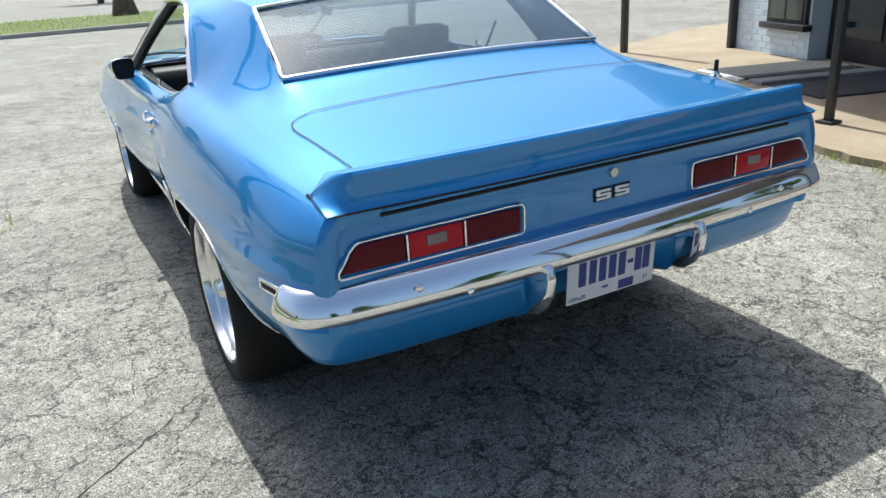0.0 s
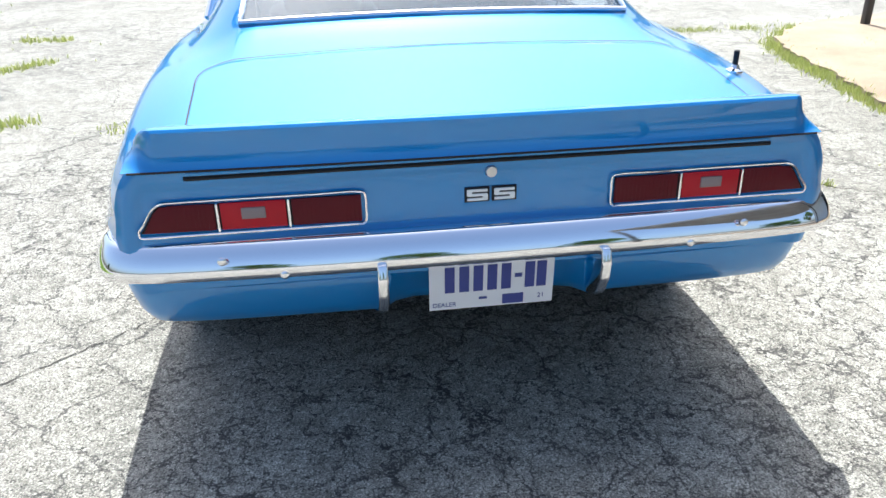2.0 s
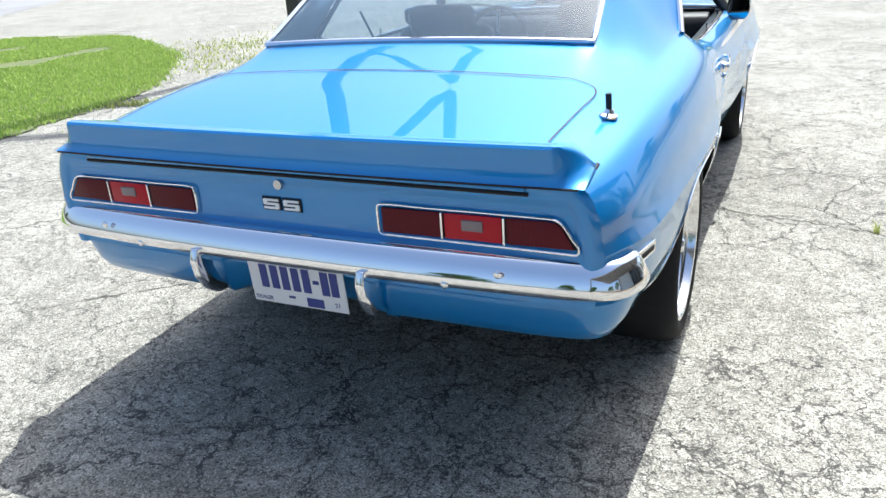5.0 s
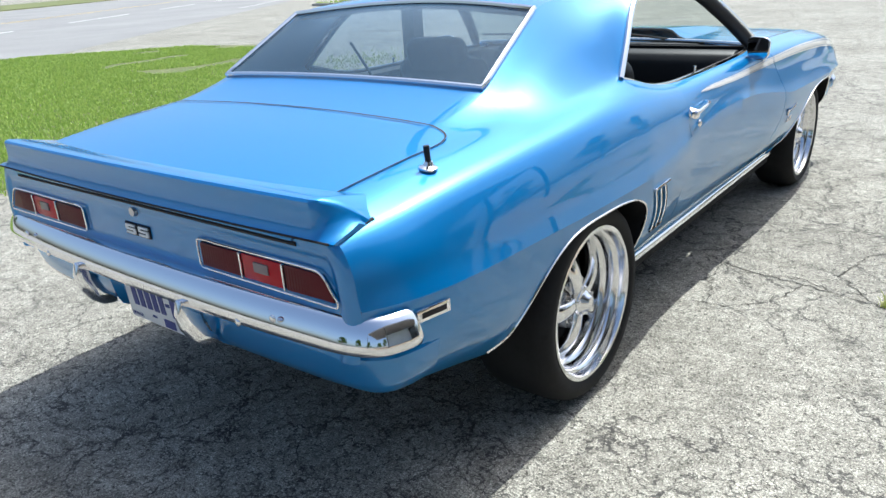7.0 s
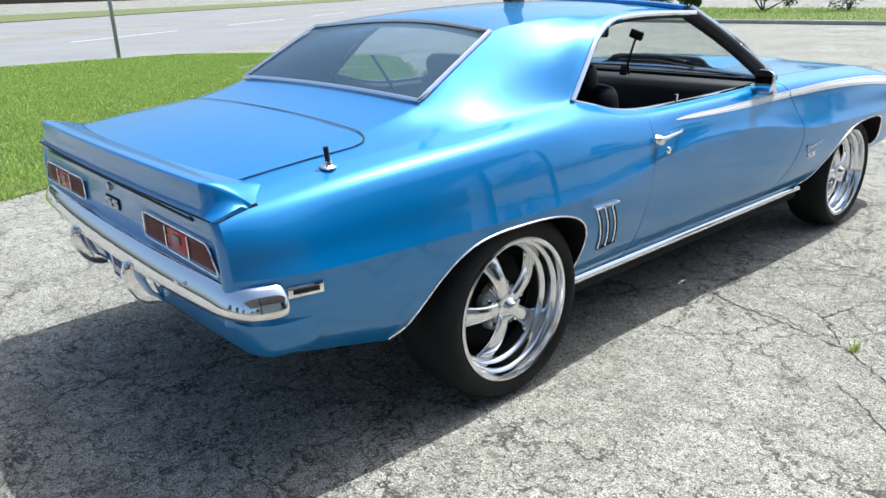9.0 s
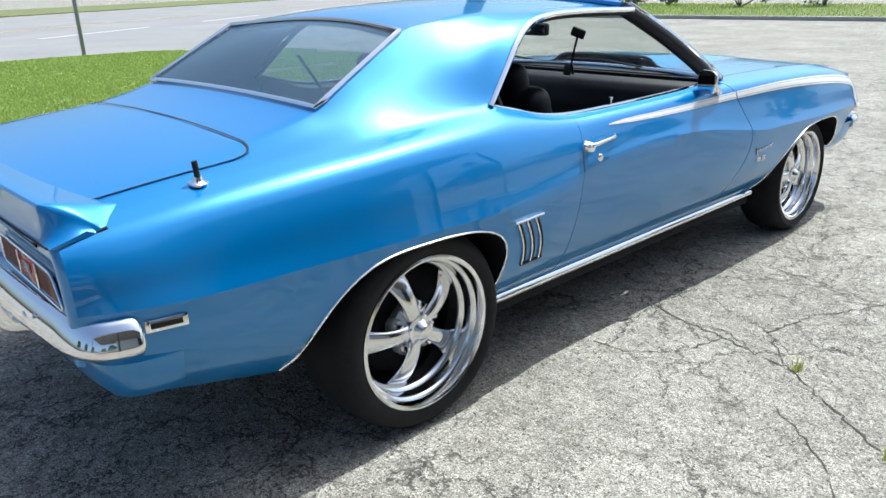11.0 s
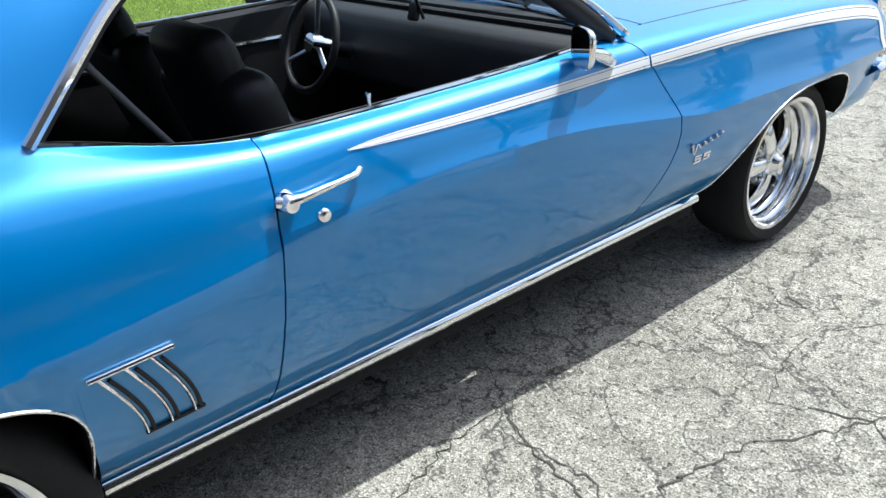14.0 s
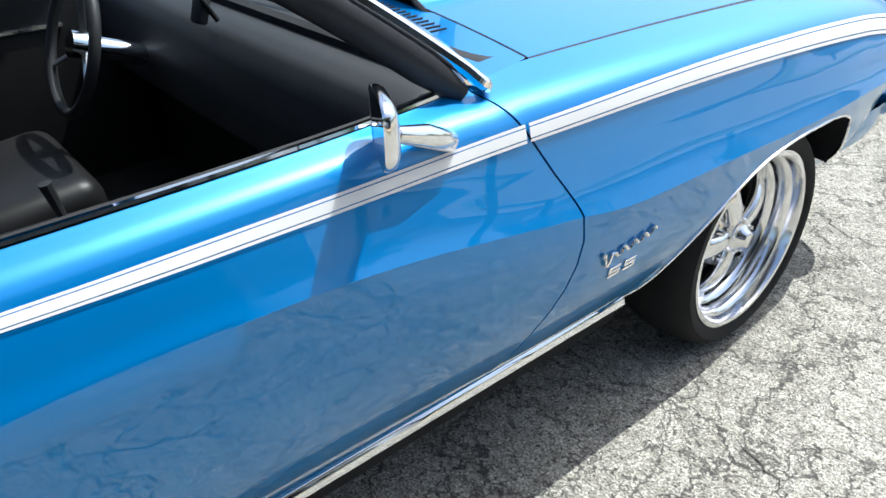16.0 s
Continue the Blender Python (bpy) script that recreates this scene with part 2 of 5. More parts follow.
def tube(path, r, sides=8, bm=None, closed=False, flat=1.0):
    """A round bar along a path of points; r a number or one per point."""
    bm = bm or bmesh.new()
    path = [Vector(p) for p in path]
    rs = r if isinstance(r, (list, tuple)) else [r] * len(path)
    rings, side = [], None
    for i, p in enumerate(path):
        if closed:
            d = path[(i + 1) % len(path)] - path[i - 1]
        else:
            d = path[min(i + 1, len(path) - 1)] - path[max(i - 1, 0)]
        d.normalize()
        if side is None:
            side = d.orthogonal().normalized()
        side = (side - d * side.dot(d)).normalized()
        up = d.cross(side)
        rings.append([bm.verts.new(p + rs[i] * (math.cos(a) * side + flat * math.sin(a) * up)) for a in (2 * math.pi * k / sides for k in range(sides))])
    pairs = list(zip(rings, rings[1:])) + ([(rings[-1], rings[0])] if closed else [])
    for a, b in pairs:
        for k in range(sides):
            bm.faces.new((a[k], a[(k + 1) % sides], b[(k + 1) % sides], b[k]))
    if not closed:
        bm.faces.new(rings[0][::-1])
        bm.faces.new(rings[-1])
    return bm


def box(size, at, bevel=0.0, m=None, bm=None, segments=2):
    own = bmesh.new()
    bmesh.ops.create_cube(own, size=1.0)
    bmesh.ops.scale(own, vec=size, verts=own.verts)
    if bevel:
        bmesh.ops.bevel(own, geom=own.edges[:], offset=bevel, segments=segments, affect="EDGES", profile=0.5)
    bmesh.ops.transform(own, matrix=Matrix.Translation(at) @ (m or Matrix()), verts=own.verts)
    if bm is None:
        return own
    me = bpy.data.meshes.new("tmp")
    own.to_mesh(me)
    own.free()
    bm.from_mesh(me)
    bpy.data.meshes.remove(me)
    return bm


def prism(outline, axis, lo, hi, bevel=0.0, segments=2):
    """An outline of 2D points pushed along an axis from lo to hi."""
    def put(a, b, c):
        return {"x": (c, a, b), "y": (a, c, b), "z": (a, b, c)}[axis]
    bm = bmesh.new()
    low = [bm.verts.new(put(a, b, lo)) for a, b in outline]
    high = [bm.verts.new(put(a, b, hi)) for a, b in outline]
    n = len(outline)
    bm.faces.new(low[::-1])
    bm.faces.new(high)
    for i in range(n):
        bm.faces.new((low[i], low[(i + 1) % n], high[(i + 1) % n], high[i]))
    bmesh.ops.recalc_face_normals(bm, faces=bm.faces)
    if bevel:
        bmesh.ops.bevel(bm, geom=bm.edges[:], offset=bevel, segments=segments, affect="EDGES", profile=0.5)
    return bm


def lathe(profile, centre, steps=48, closed=True):
    """A profile of (radius, x) turned about the x axis through centre."""
    rows = []
    for k in range(steps + 1):
        a = 2 * math.pi * k / steps
        rows.append([(centre[0] + x, centre[1] + r * math.cos(a), centre[2] + r * math.sin(a)) for r, x in profile])
    bm = sheet(rows)
    bmesh.ops.remove_doubles(bm, verts=bm.verts, dist=1e-5)
    return bm


def shell(ob, thick=0.004):
    mod = ob.modifiers.new("thickness", "SOLIDIFY")
    mod.thickness, mod.offset = thick, 0.0
    return ob


# ---- the car: section lines of the body (x across, y ahead, z up; rear axle at y = 0) ----
BOT = curve((-0.97, (0.74, 0.47)), (-0.85, (0.775, 0.43)), (-0.6, (0.795, 0.375)), (-0.45, (0.80, 0.345)), (0.32, (0.797, 0.303)), (2.3, (0.797, 0.303)), (3.05, (0.86, 0.40)), (3.12, (0.86, 0.42)), (3.3, (0.83, 0.45)), (3.6, (0.74, 0.48)))
LOW = curve((-0.97, 0.805), (-0.90, 0.836), (-0.82, 0.862), (-0.72, 0.880), (-0.4, 0.902), (0.4, 0.912), (0.9, 0.888), (1.4, 0.895), (2.0, 0.920), (2.3, 0.923), (3.1, 0.905), (3.4, 0.86), (3.6, 0.78))
CRE = curve((-0.97, (0.818, 0.682)), (-0.90, (0.850, 0.680)), (-0.82, (0.878, 0.677)), (-0.72, (0.896, 0.674)), (-0.4, (0.918, 0.672)), (0.0, (0.935, 0.668)), (0.3, (0.937, 0.664)), (0.5, (0.925, 0.677)), (0.9, (0.904, 0.725)), (1.2, (0.903, 0.745)), (1.5, (0.912, 0.735)), (1.98, (0.935, 0.668)), (2.4, (0.942, 0.655)), (2.75, (0.942, 0.645)), (3.1, (0.928, 0.640)), (3.4, (0.895, 0.63)), (3.6, (0.82, 0.62)))
UPP = curve((-0.97, 0.806), (-0.90, 0.830), (-0.82, 0.850), (-0.72, 0.863), (-0.4, 0.891), (0.0, 0.907), (0.3, 0.908), (0.5, 0.899), (0.9, 0.880), (1.4, 0.878), (1.98, 0.892), (2.4, 0.897), (2.75, 0.898), (3.1, 0.888), (3.4, 0.86), (3.6, 0.79))
SHO = curve((-0.97, (0.783, 0.820)), (-0.85, (0.802, 0.838)), (-0.6, (0.832, 0.870)), (-0.2, (0.858, 0.898)), (0.2, (0.866, 0.912)), (0.4, (0.858, 0.910)), (0.75, (0.851, 0.876)), (1.0, (0.853, 0.872)), (1.4, (0.855, 0.876)), (1.98, (0.866, 0.881)), (2.4, (0.868, 0.870)), (2.75, (0.862, 0.855)), (3.1, (0.845, 0.83)), (3.4, (0.81, 0.785)), (3.6, (0.74, 0.74)))
BELT = curve((0.40, (0.775, 0.969)), (0.5, (0.783, 0.945)), (0.6, (0.79, 0.917)), (0.72, (0.80, 0.899)), (1.0, (0.808, 0.893)), (1.4, (0.812, 0.897)), (1.75, (0.80, 0.905)), (1.9, (0.77, 0.907)), (2.03, (0.742, 0.906)), (2.4, (0.742, 0.902)), (2.8, (0.74, 0.889)), (3.1, (0.73, 0.868)), (3.4, (0.70, 0.825)), (3.6, (0.64, 0.775)))
QA = curve((-0.97, (0.742, 0.848)), (-0.85, (0.749, 0.866)), (-0.6, (0.757, 0.900)), (-0.3, (0.767, 0.926)), (-0.16, (0.772, 0.932)), (0.0, (0.772, 0.945)), (0.205, (0.772, 0.960)), (0.40, (0.775, 0.969)))
QB = curve((-0.97, (0.67, 0.872)), (-0.6, (0.68, 0.917)), (-0.3, (0.685, 0.944)), (-0.16, (0.678, 0.966)), (0.0, (0.67, 1.02)), (0.205, (0.67, 1.08)), (0.40, (0.692, 1.11)))
QE = curve((-0.97, (0.60, 0.878)), (-0.6, (0.60, 0.925)), (-0.40, (0.60, 0.951)), (-0.29, (0.60, 0.9725)), (-0.22, (0.60, 0.990)), (-0.155, (0.60, 1.012)), (0.0, (0.585, 1.10)), (0.205, (0.563, 1.207)), (0.40, (0.56, 1.236)), (0.7, (0.555, 1.252)), (1.0, (0.55, 1.255)), (1.36, (0.545, 1.245)))
RARCH = [(-0.475, 0.353), (-0.455, 0.385), (-0.43, 0.425), (-0.39, 0.485), (-0.345, 0.54), (-0.28, 0.59), (-0.19, 0.627), (-0.05, 0.640), (0.10, 0.636), (0.21, 0.618), (0.28, 0.59), (0.32, 0.55), (0.335, 0.49), (0.325, 0.40), (0.31, 0.30)]
FARCH = [(2.22, 0.27), (2.28, 0.35), (2.36, 0.45), (2.46, 0.535), (2.58, 0.595), (2.72, 0.620), (2.86, 0.622), (2.97, 0.608), (3.05, 0.57), (3.095, 0.51), (3.10, 0.46), (3.099, 0.42)]


def arch_top(y):
    """Height of a wheel opening's edge at y, or None."""
    for pts, hi in ((RARCH, 0.335), (FARCH, 3.10)):
        up = [p for k, p in enumerate(pts) if k == 0 or p[0] > pts[k - 1][0]]
        if up[0][0] < y < hi:
            return float(np.interp(y, [p[0] for p in up], [p[1] for p in up]))
    return None


def lower(y, n=9):
    """Right side of the section from its bottom edge to the crease."""
    (xb, zb), (xc, zc), xl = BOT(y), CRE(y), LOW(y)
    pts = spline([(xb, zb), (0.5 * xb + 0.5 * xl + 0.006, zb + 0.20 * (zc - zb)), (xl, zb + 0.58 * (zc - zb)), (xc, zc)], 40)
    edge = arch_top(y)
    z0 = zb if edge is None else min(edge, zc - 0.008)
    zs = np.linspace(z0, zc, n)
    return [(float(np.interp(z, pts[:, 1], pts[:, 0])), y, float(z)) for z in zs]


def upper(y, n=16, top=None):
    """Right side of the section from the crease to the belt, the bonnet's edge or the deck."""
    (xc, zc), (xs, zs), xu = CRE(y), SHO(y), UPP(y)
    pts = [(xc, zc), (xc * 0.55 + xu * 0.45, zc + 0.22 * (zs - zc)), (xu, zc + 0.60 * (zs - zc)), (xs, zs)]
    if y <= 0.40:
        pts += [QA(y)]
    else:
        pts += [BELT(y)]
    line = spline(pts, n)
    return [(x, y, z) for x, z in line]


def sail(y, n=14):
    """From the belt up over the rear pillar or the deck to its inner edge."""
    a, b, e = QA(y), QB(y), QE(y)
    s = SHO(y)
    line = spline([s, a, b, e], 3 * n)
    k = int(np.argmin(np.linalg.norm(line - a, axis=1)))
    out = spline([a] + [tuple(p) for p in line[k + 3::5]] + [e], n)
    return [(x, y, z) for x, z in out]


def side_x(y, z):
    """Half width of the body side at y and height z."""
    pts = np.array(lower(y, 20) + upper(y, 24)[1:])
    return float(np.interp(z, pts[:, 2], pts[:, 0]))


def top_z(x, y):
    """Height of the deck or wing top at x, y."""
    pts = upper(y, 20)
    if y <= 0.40:
        pts = pts + sail(y)[1:]
    pts = np.array(pts)[::-1]
    if x < pts[0][0]:
        return float(pts[0][2] + 0.014 * (1 - (x / pts[0][0]) ** 2))
    return float(np.interp(x, pts[:, 0], pts[:, 2]))


REARSEAM = curve((0.24, 0.69), (0.35, 0.705), (0.46, 0.718), (0.6, 0.735), (0.7, 0.744), (0.8, 0.755), (0.9, 0.766))
FRONTSEAM = curve((0.24, 1.78), (0.31, 1.82), (0.40, 1.875), (0.51, 1.945), (0.60, 1.985), (0.66, 1.99), (0.78, 1.93), (0.88, 1.865), (0.91, 1.84))


def columns(a, b, extra=()):
    ys = list(np.linspace(a, b, max(2, int((b - a) / 0.028))))
    for lo, hi in ((-0.475, 0.335), (2.22, 3.10)):
        ys += [y for y in np.linspace(lo, hi, 34) if a < y < b]
        ys += [y for y in (lo - 0.0005, lo + 0.0005, hi - 0.0005, hi + 0.0005, hi - 0.008, hi - 0.02) if a < y < b]
    return sorted(set(ys) | set(extra))


def sheared(y, z, a, b, fa, fb):
    """Slides y between the straight ends a, b to the curved seams fa, fb."""
    if fa and not fb:
        b = min(b, 2.18)
    if y > b:
        return y
    u = (y - a) / (b - a)
    ya = fa(z) if fa else a
    yb = fb(z) if fb else b
    return ya + (yb - ya) * u


def skin(y, z):
    return (side_x(y, z), y, z)


def panel_rows(a, b, fa=None, fb=None):
    rows = []
    for y in columns(a, b):
        row = []
        for x, yy, z in lower(y) + upper(y)[1:]:
            if fa or fb:
                y2 = sheared(y, z, a, b, fa, fb)
                f = (y2 - y)
                x = x + (side_x(y2, min(max(z, lower(y2, 2)[0][2]), upper(y2, 3)[-1][2])) - side_x(y, z) if abs(f) > 1e-4 else 0)
                yy = y2
            row.append((x, yy, z))
        rows.append(row)
    return rows


car = thing("car", "metallic blue two-door coupe with chrome trim and white side stripe", "car")


def turned_in(rows, depth=0.014):
    """The rows with their first and last edges folded inwards, so that the panel shows its thickness."""
    fold = [[(p[0] - depth, p[1], p[2]) for p in r] for r in (rows[0], rows[-1])]
    return [fold[0]] + rows + [fold[1]]


def both(name, rows, material, parent=None, label="", crease=None):
    return [part(name, sheet(r, crease=crease), material, parent or car, label) for r in (rows, mirror_rows(rows))]


G = 0.0025
# roof edge above the side window
WIN = curve((0.40, (0.775, 0.969)), (0.5, (0.747, 1.07)), (0.6, (0.716, 1.165)), (0.67, (0.697, 1.207)), (0.75, (0.683, 1.228)), (1.0, (0.672, 1.240)), (1.36, (0.660, 1.232)))
MID = curve((0.40, (0.692, 1.11)), (0.5, (0.672, 1.165)), (0.6, (0.650, 1.210)), (0.75, (0.630, 1.244)), (1.0, (0.620, 1.252)), (1.36, (0.61, 1.243)))
CROWN = curve((0.2, 1.205), (0.275, 1.233), (0.4, 1.262), (0.7, 1.287), (1.0, 1.295), (1.36, 1.277), (1.42, 1.268))


def rear_header(f):
    return 0.205 + 0.075 * (1 - f * f)


def roof_point(f, y):
    xe, ze = QE(y)
    return (f * xe, y, ze + (CROWN(y) - ze) * (1 - abs(f) ** 2.2))


def rail(y):
    line = np.array([(x, y, z) for x, z in spline([WIN(y), MID(y), QE(y)], 14)])
    w = max(0.0, 1 - (y - 0.40) / 0.14)
    first = np.array([(x, 0.40, z) for x, z in spline([WIN(0.40), MID(0.40), QE(0.40)], 14)])
    return line + w * (np.array(sail(0.40)) - first)


def across(y):
    """The roof from one rail to the other, its ends bowed."""
    u = (y - 0.205) / 1.155
    row = []
    for f in np.linspace(1, 0, 16):
        xe, ze = QE(y)
        yy = y + (0.075 * (1 - u) + 0.05 * u) * (1 - f * f)
        row.append((f * xe, yy, ze + (CROWN(yy) - ze) * (1 - f**2.2)))
    return row


def clear_of_bumper(p):
    """Ends the side early below the bumper, where the apron wraps round."""
    x, y, z = p
    limit = -0.955 if z > 0.60 else -0.84
    if y < limit:
        return (side_x(limit, z), limit, z)
    return p


body = bmesh.new()
QCOL = columns(-0.955, 0.40)
DECKCOL = [y for y in QCOL if y < -0.155] + [-0.155]
ROOFCOL = [y for y in QCOL if y > 0.206]
QCOL = sorted(set(QCOL) | {-0.155, 0.205})
ROOFCOL = [0.205] + ROOFCOL
RAILCOL = list(np.linspace(0.40, 1.36, 36))
low_rows = []
for y in columns(0.40, 0.71):
    row = []
    for x, yy, z in lower(y) + upper(y)[1:]:
        y2 = sheared(y, z, 0.40, 0.71, None, lambda h: REARSEAM(h) - G)
        row.append((x, y2, z))
    low_rows.append(row)
low_rows.append([(p[0] - 0.014, p[1], p[2]) for p in low_rows[-1]])
for flip in (False, True):
    side = [[clear_of_bumper(p) for p in lower(y) + upper(y)[1:] + sail(y)[1:]] for y in QCOL]
    pieces = [side, low_rows, [list(map(tuple, rail(y))) for y in RAILCOL], [across(y) for y in sorted(set(ROOFCOL + RAILCOL))]]
    pieces.append([[(f * QE(y)[0], y, QE(y)[1] + 0.014 * (1 - f * f)) for f in np.linspace(1, 0, 12)] for y in DECKCOL])
    for rows in pieces:
        sheet(mirror_rows(rows) if flip else rows, body, flip=flip, crease=8 if rows is side else None)
bmesh.ops.remove_doubles(body, verts=body.verts, dist=0.0004)
bmesh.ops.dissolve_degenerate(body, dist=0.0002, edges=body.edges)
shell_ob = part("body_shell", body, PAINT, car)
roof_rows = [across(y) + [(-x, yy, z) for x, yy, z in across(y)[::-1][1:]] for y in np.linspace(0.205, 1.36, 14)]
part("headliner", sheet([[(p[0] * 0.99, p[1], p[2] - 0.02) for p in r] for r in roof_rows]), VINYL, car)
doors = both("door", turned_in(panel_rows(0.71, 1.88, lambda z: REARSEAM(z) + G, lambda z: FRONTSEAM(z) - G)), PAINT, crease=8)
fenders = both("front_fender", turned_in(panel_rows(1.88, 3.60, lambda z: FRONTSEAM(z) + G, None)), PAINT, crease=8)

# dark strips behind the door gaps
for seam, hi in ((REARSEAM, 0.885), (FRONTSEAM, 0.90)):
    rows = []
    for z in np.linspace(0.34, hi, 30):
        y = seam(z)
        x = side_x(y, z) - 0.010
        rows.append([(x, y - 0.02, z), (x, y + 0.02, z)])
    both("seam", rows, BLACK)

def trunk_line():
    """One half of the boot lid's edge, from the tail to the middle of its front edge."""
    return [(0.660, -0.90), (0.670, -0.75), (0.680, -0.60), (0.686, -0.52), (0.683, -0.465), (0.664, -0.424), (0.62, -0.402), (0.50, -0.393), (0.2, -0.387), (0.0, -0.386)]


half = spline(trunk_line(), 40)
edge_line = [(x, y) for x, y in half] + [(-x, y) for x, y in half[::-1][1:]]
lid_rows = []
for s in np.linspace(0, 1, 30):
    yl = -0.905 + s * 0.5185
    wide = float(np.interp(yl, half[:, 1], half[:, 0]))
    lid_rows.append([(f * (wide - 0.003), yl, top_z(abs(f) * (wide - 0.003), yl) + 0.0025) for f in np.linspace(-1, 1, 33)])
part("trunk_lid", sheet(lid_rows), PAINT, car)
seam_rows = [[], []]
for k, (x, y) in enumerate(edge_line):
    a, b = edge_line[max(k - 1, 0)], edge_line[min(k + 1, len(edge_line) - 1)]
    d = Vector((b[0] - a[0], b[1] - a[1])).normalized()
    o2 = 0.0016 + 0.0018 * abs(d.x)
    for row, o in zip(seam_rows, (-o2, o2)):
        px, py = x - d.y * o, y + d.x * o
        row.append((px, py, top_z(abs(px), py) + 0.0045))
part("trunk_seam", sheet(seam_rows), BLACK, car)

# rear window, its chrome frame and the shelf behind the seats
glass_rows = []
for s in np.linspace(0, 1, 16):
    row = []
    for f in np.linspace(-1, 1, 25):
        b = Vector((0.60 * f, -0.155, 1.012 + 0.012 * (1 - f * f)))
        t = Vector(roof_point(f, rear_header(f)))
        p = b.lerp(t, s)
        row.append((p.x, p.y, p.z + 0.030 * math.sin(math.pi * s) * (1 - f * f) + 0.002))
    glass_rows.append(row)
rear_glass = part("rear_window", sheet(glass_rows), TINT, car, "tinted rear window glass")
rear_glass.visible_shadow = False
ring = [glass_rows[0][j] for j in range(25)] + [r[-1] for r in glass_rows[1:-1]] + glass_rows[-1][::-1] + [r[0] for r in glass_rows[1:-1]][::-1]
part("window_trim", tube([(p[0], p[1], p[2] + 0.004) for p in ring], 0.0095, 8, closed=True), CHROME, rear_glass, "chrome window moulding")
part("parcel_shelf", sheet([[(x, y, 0.93) for x in (-0.64, 0.64)] for y in (-0.30, 0.25)]), UNDER, car)

# bonnet with its raised middle, the cowl and the windscreen
def hood_z(x, y):
    e = BELT(min(max(y, 2.03), 3.6))
    z = e[1] + 0.018 * (1 - (x / e[0]) ** 2)
    rise = max(0.0, min(1.0, (3.15 - y) / 1.0)) * 0.048
    edge = max(0.0, min(1.0, (0.36 - abs(x)) / 0.09))
    return z + rise * edge * edge * (3 - 2 * edge)


hood_rows = []
for s in np.linspace(0, 1, 34):
    row = []
    for f in np.linspace(-1, 1, 41):
        y0 = 2.035 + 0.10 * (1 - abs(f) ** 1.5)
        y = y0 + (3.50 - y0) * s
        x = f * (BELT(y)[0] - 0.005)
        row.append((x, y, hood_z(x, y)))
    hood_rows.append(row)
part("hood", sheet(hood_rows), PAINT, car)
for sgn in (1, -1):
    line = [(sgn * BELT(y)[0], y, BELT(y)[1] - 0.006) for y in np.linspace(2.03, 3.5, 30)]
    part("hood_seam", tube(line, 0.007, 6), BLACK, car)
back = [(p[0], p[1] - 0.004, p[2] - 0.006) for p in hood_rows[0]]
part("hood_seam", tube(back, 0.007, 6), BLACK, car)
cowl_rows = []
for s in np.linspace(0, 1, 8):
    row = []
    for f in np.linspace(-1, 1, 41):
        a = Vector((0.80 * f, 1.83 + 0.20 * (1 - f * f), 0.902))
        b = Vector((f * 0.737, 2.028 + 0.10 * (1 - abs(f) ** 1.5), hood_z(f * 0.737, 2.13 - 0.1 * abs(f)) if abs(f) > 0.5 else 0.915))
        row.append(a.lerp(b, s))
    cowl_rows.append(row)
cowl = part("cowl_panel", sheet(cowl_rows), PAINT, car)
for sgn in (1, -1):
    for k in range(17):
        f = 0.16 + 0.032 * k
        a = Vector((sgn * 0.78 * f, 1.85 + 0.20 * (1 - f * f), 0.912))
        b = Vector((sgn * 0.74 * f, 2.005 + 0.10 * (1 - f**1.5), 0.918))
        part("vent_slot", box((0.003, (b - a).length * 0.65, 0.004), (a + b) / 2, 0.001), BLACK, cowl)

screen_rows = []
for s in np.linspace(0, 1, 16):
    row = []
    for f in np.linspace(-1, 1, 25):
        b = Vector((0.79 * f, 1.845 + 0.20 * (1 - f * f), 0.912))
        t = Vector((0.60 * f, 1.375 + 0.055 * (1 - f * f), 1.243 + 0.030 * (1 - f * f)))
        p = b.lerp(t, s)
        row.append((p.x, p.y + 0.012 * math.sin(math.pi * s), p.z + 0.012 * math.sin(math.pi * s)))
    screen_rows.append(row)
screen = part("windshield", sheet(screen_rows), CLEAR, car, "clear windscreen glass")
screen.visible_shadow = False
for rows in (screen_rows, mirror_rows(screen_rows)):
    col = [r[-1] for r in rows]
    part("a_pillar", tube([(p[0] + (0.016 if p[0] > 0 else -0.016), p[1] - 0.024, p[2] - 0.006) for p in col], [0.014, 0.024] + [0.029] * (len(col) - 2), 10, flat=0.8), DASH, car, "black inner windscreen pillar")
    sx = 1 if col[0][0] > 0 else -1
    corner = [(p[0], p[1] + 0.012, p[2] + 0.004) for p in rows[0][-7:-1]]
    turn_in = spline([corner[-1], (sx * 0.806, 1.866, 0.914), (sx * 0.822, 1.852, 0.918), (col[1][0] + sx * 0.030, col[1][1] + 0.008, col[1][2] + 0.010)], 12)
    upright = [(p[0] + sx * 0.030, p[1] + 0.008, p[2] + 0.010) for p in col[2:]]
    part("pillar_trim", tube(corner + [tuple(p) for p in turn_in[1:]] + upright, 0.0115, 8), CHROME, car)
part("windshield_trim", tube([(p[0], p[1] + 0.006, p[2] + 0.006) for p in screen_rows[0]], 0.010, 8), CHROME, car)
part("windshield_header", tube([(p[0], p[1], p[2] + 0.004) for p in screen_rows[-1]], 0.018, 8), PAINT, car)
for sgn, x0 in ((1, 0.30), (1, -0.42)):
    part("wiper", tube([(x0, 2.02, 0.925), (x0 - 0.2, 1.955, 0.955), (x0 - 0.42, 1.93, 0.955)], 0.006, 6), BLACK, car, "black wiper arm")

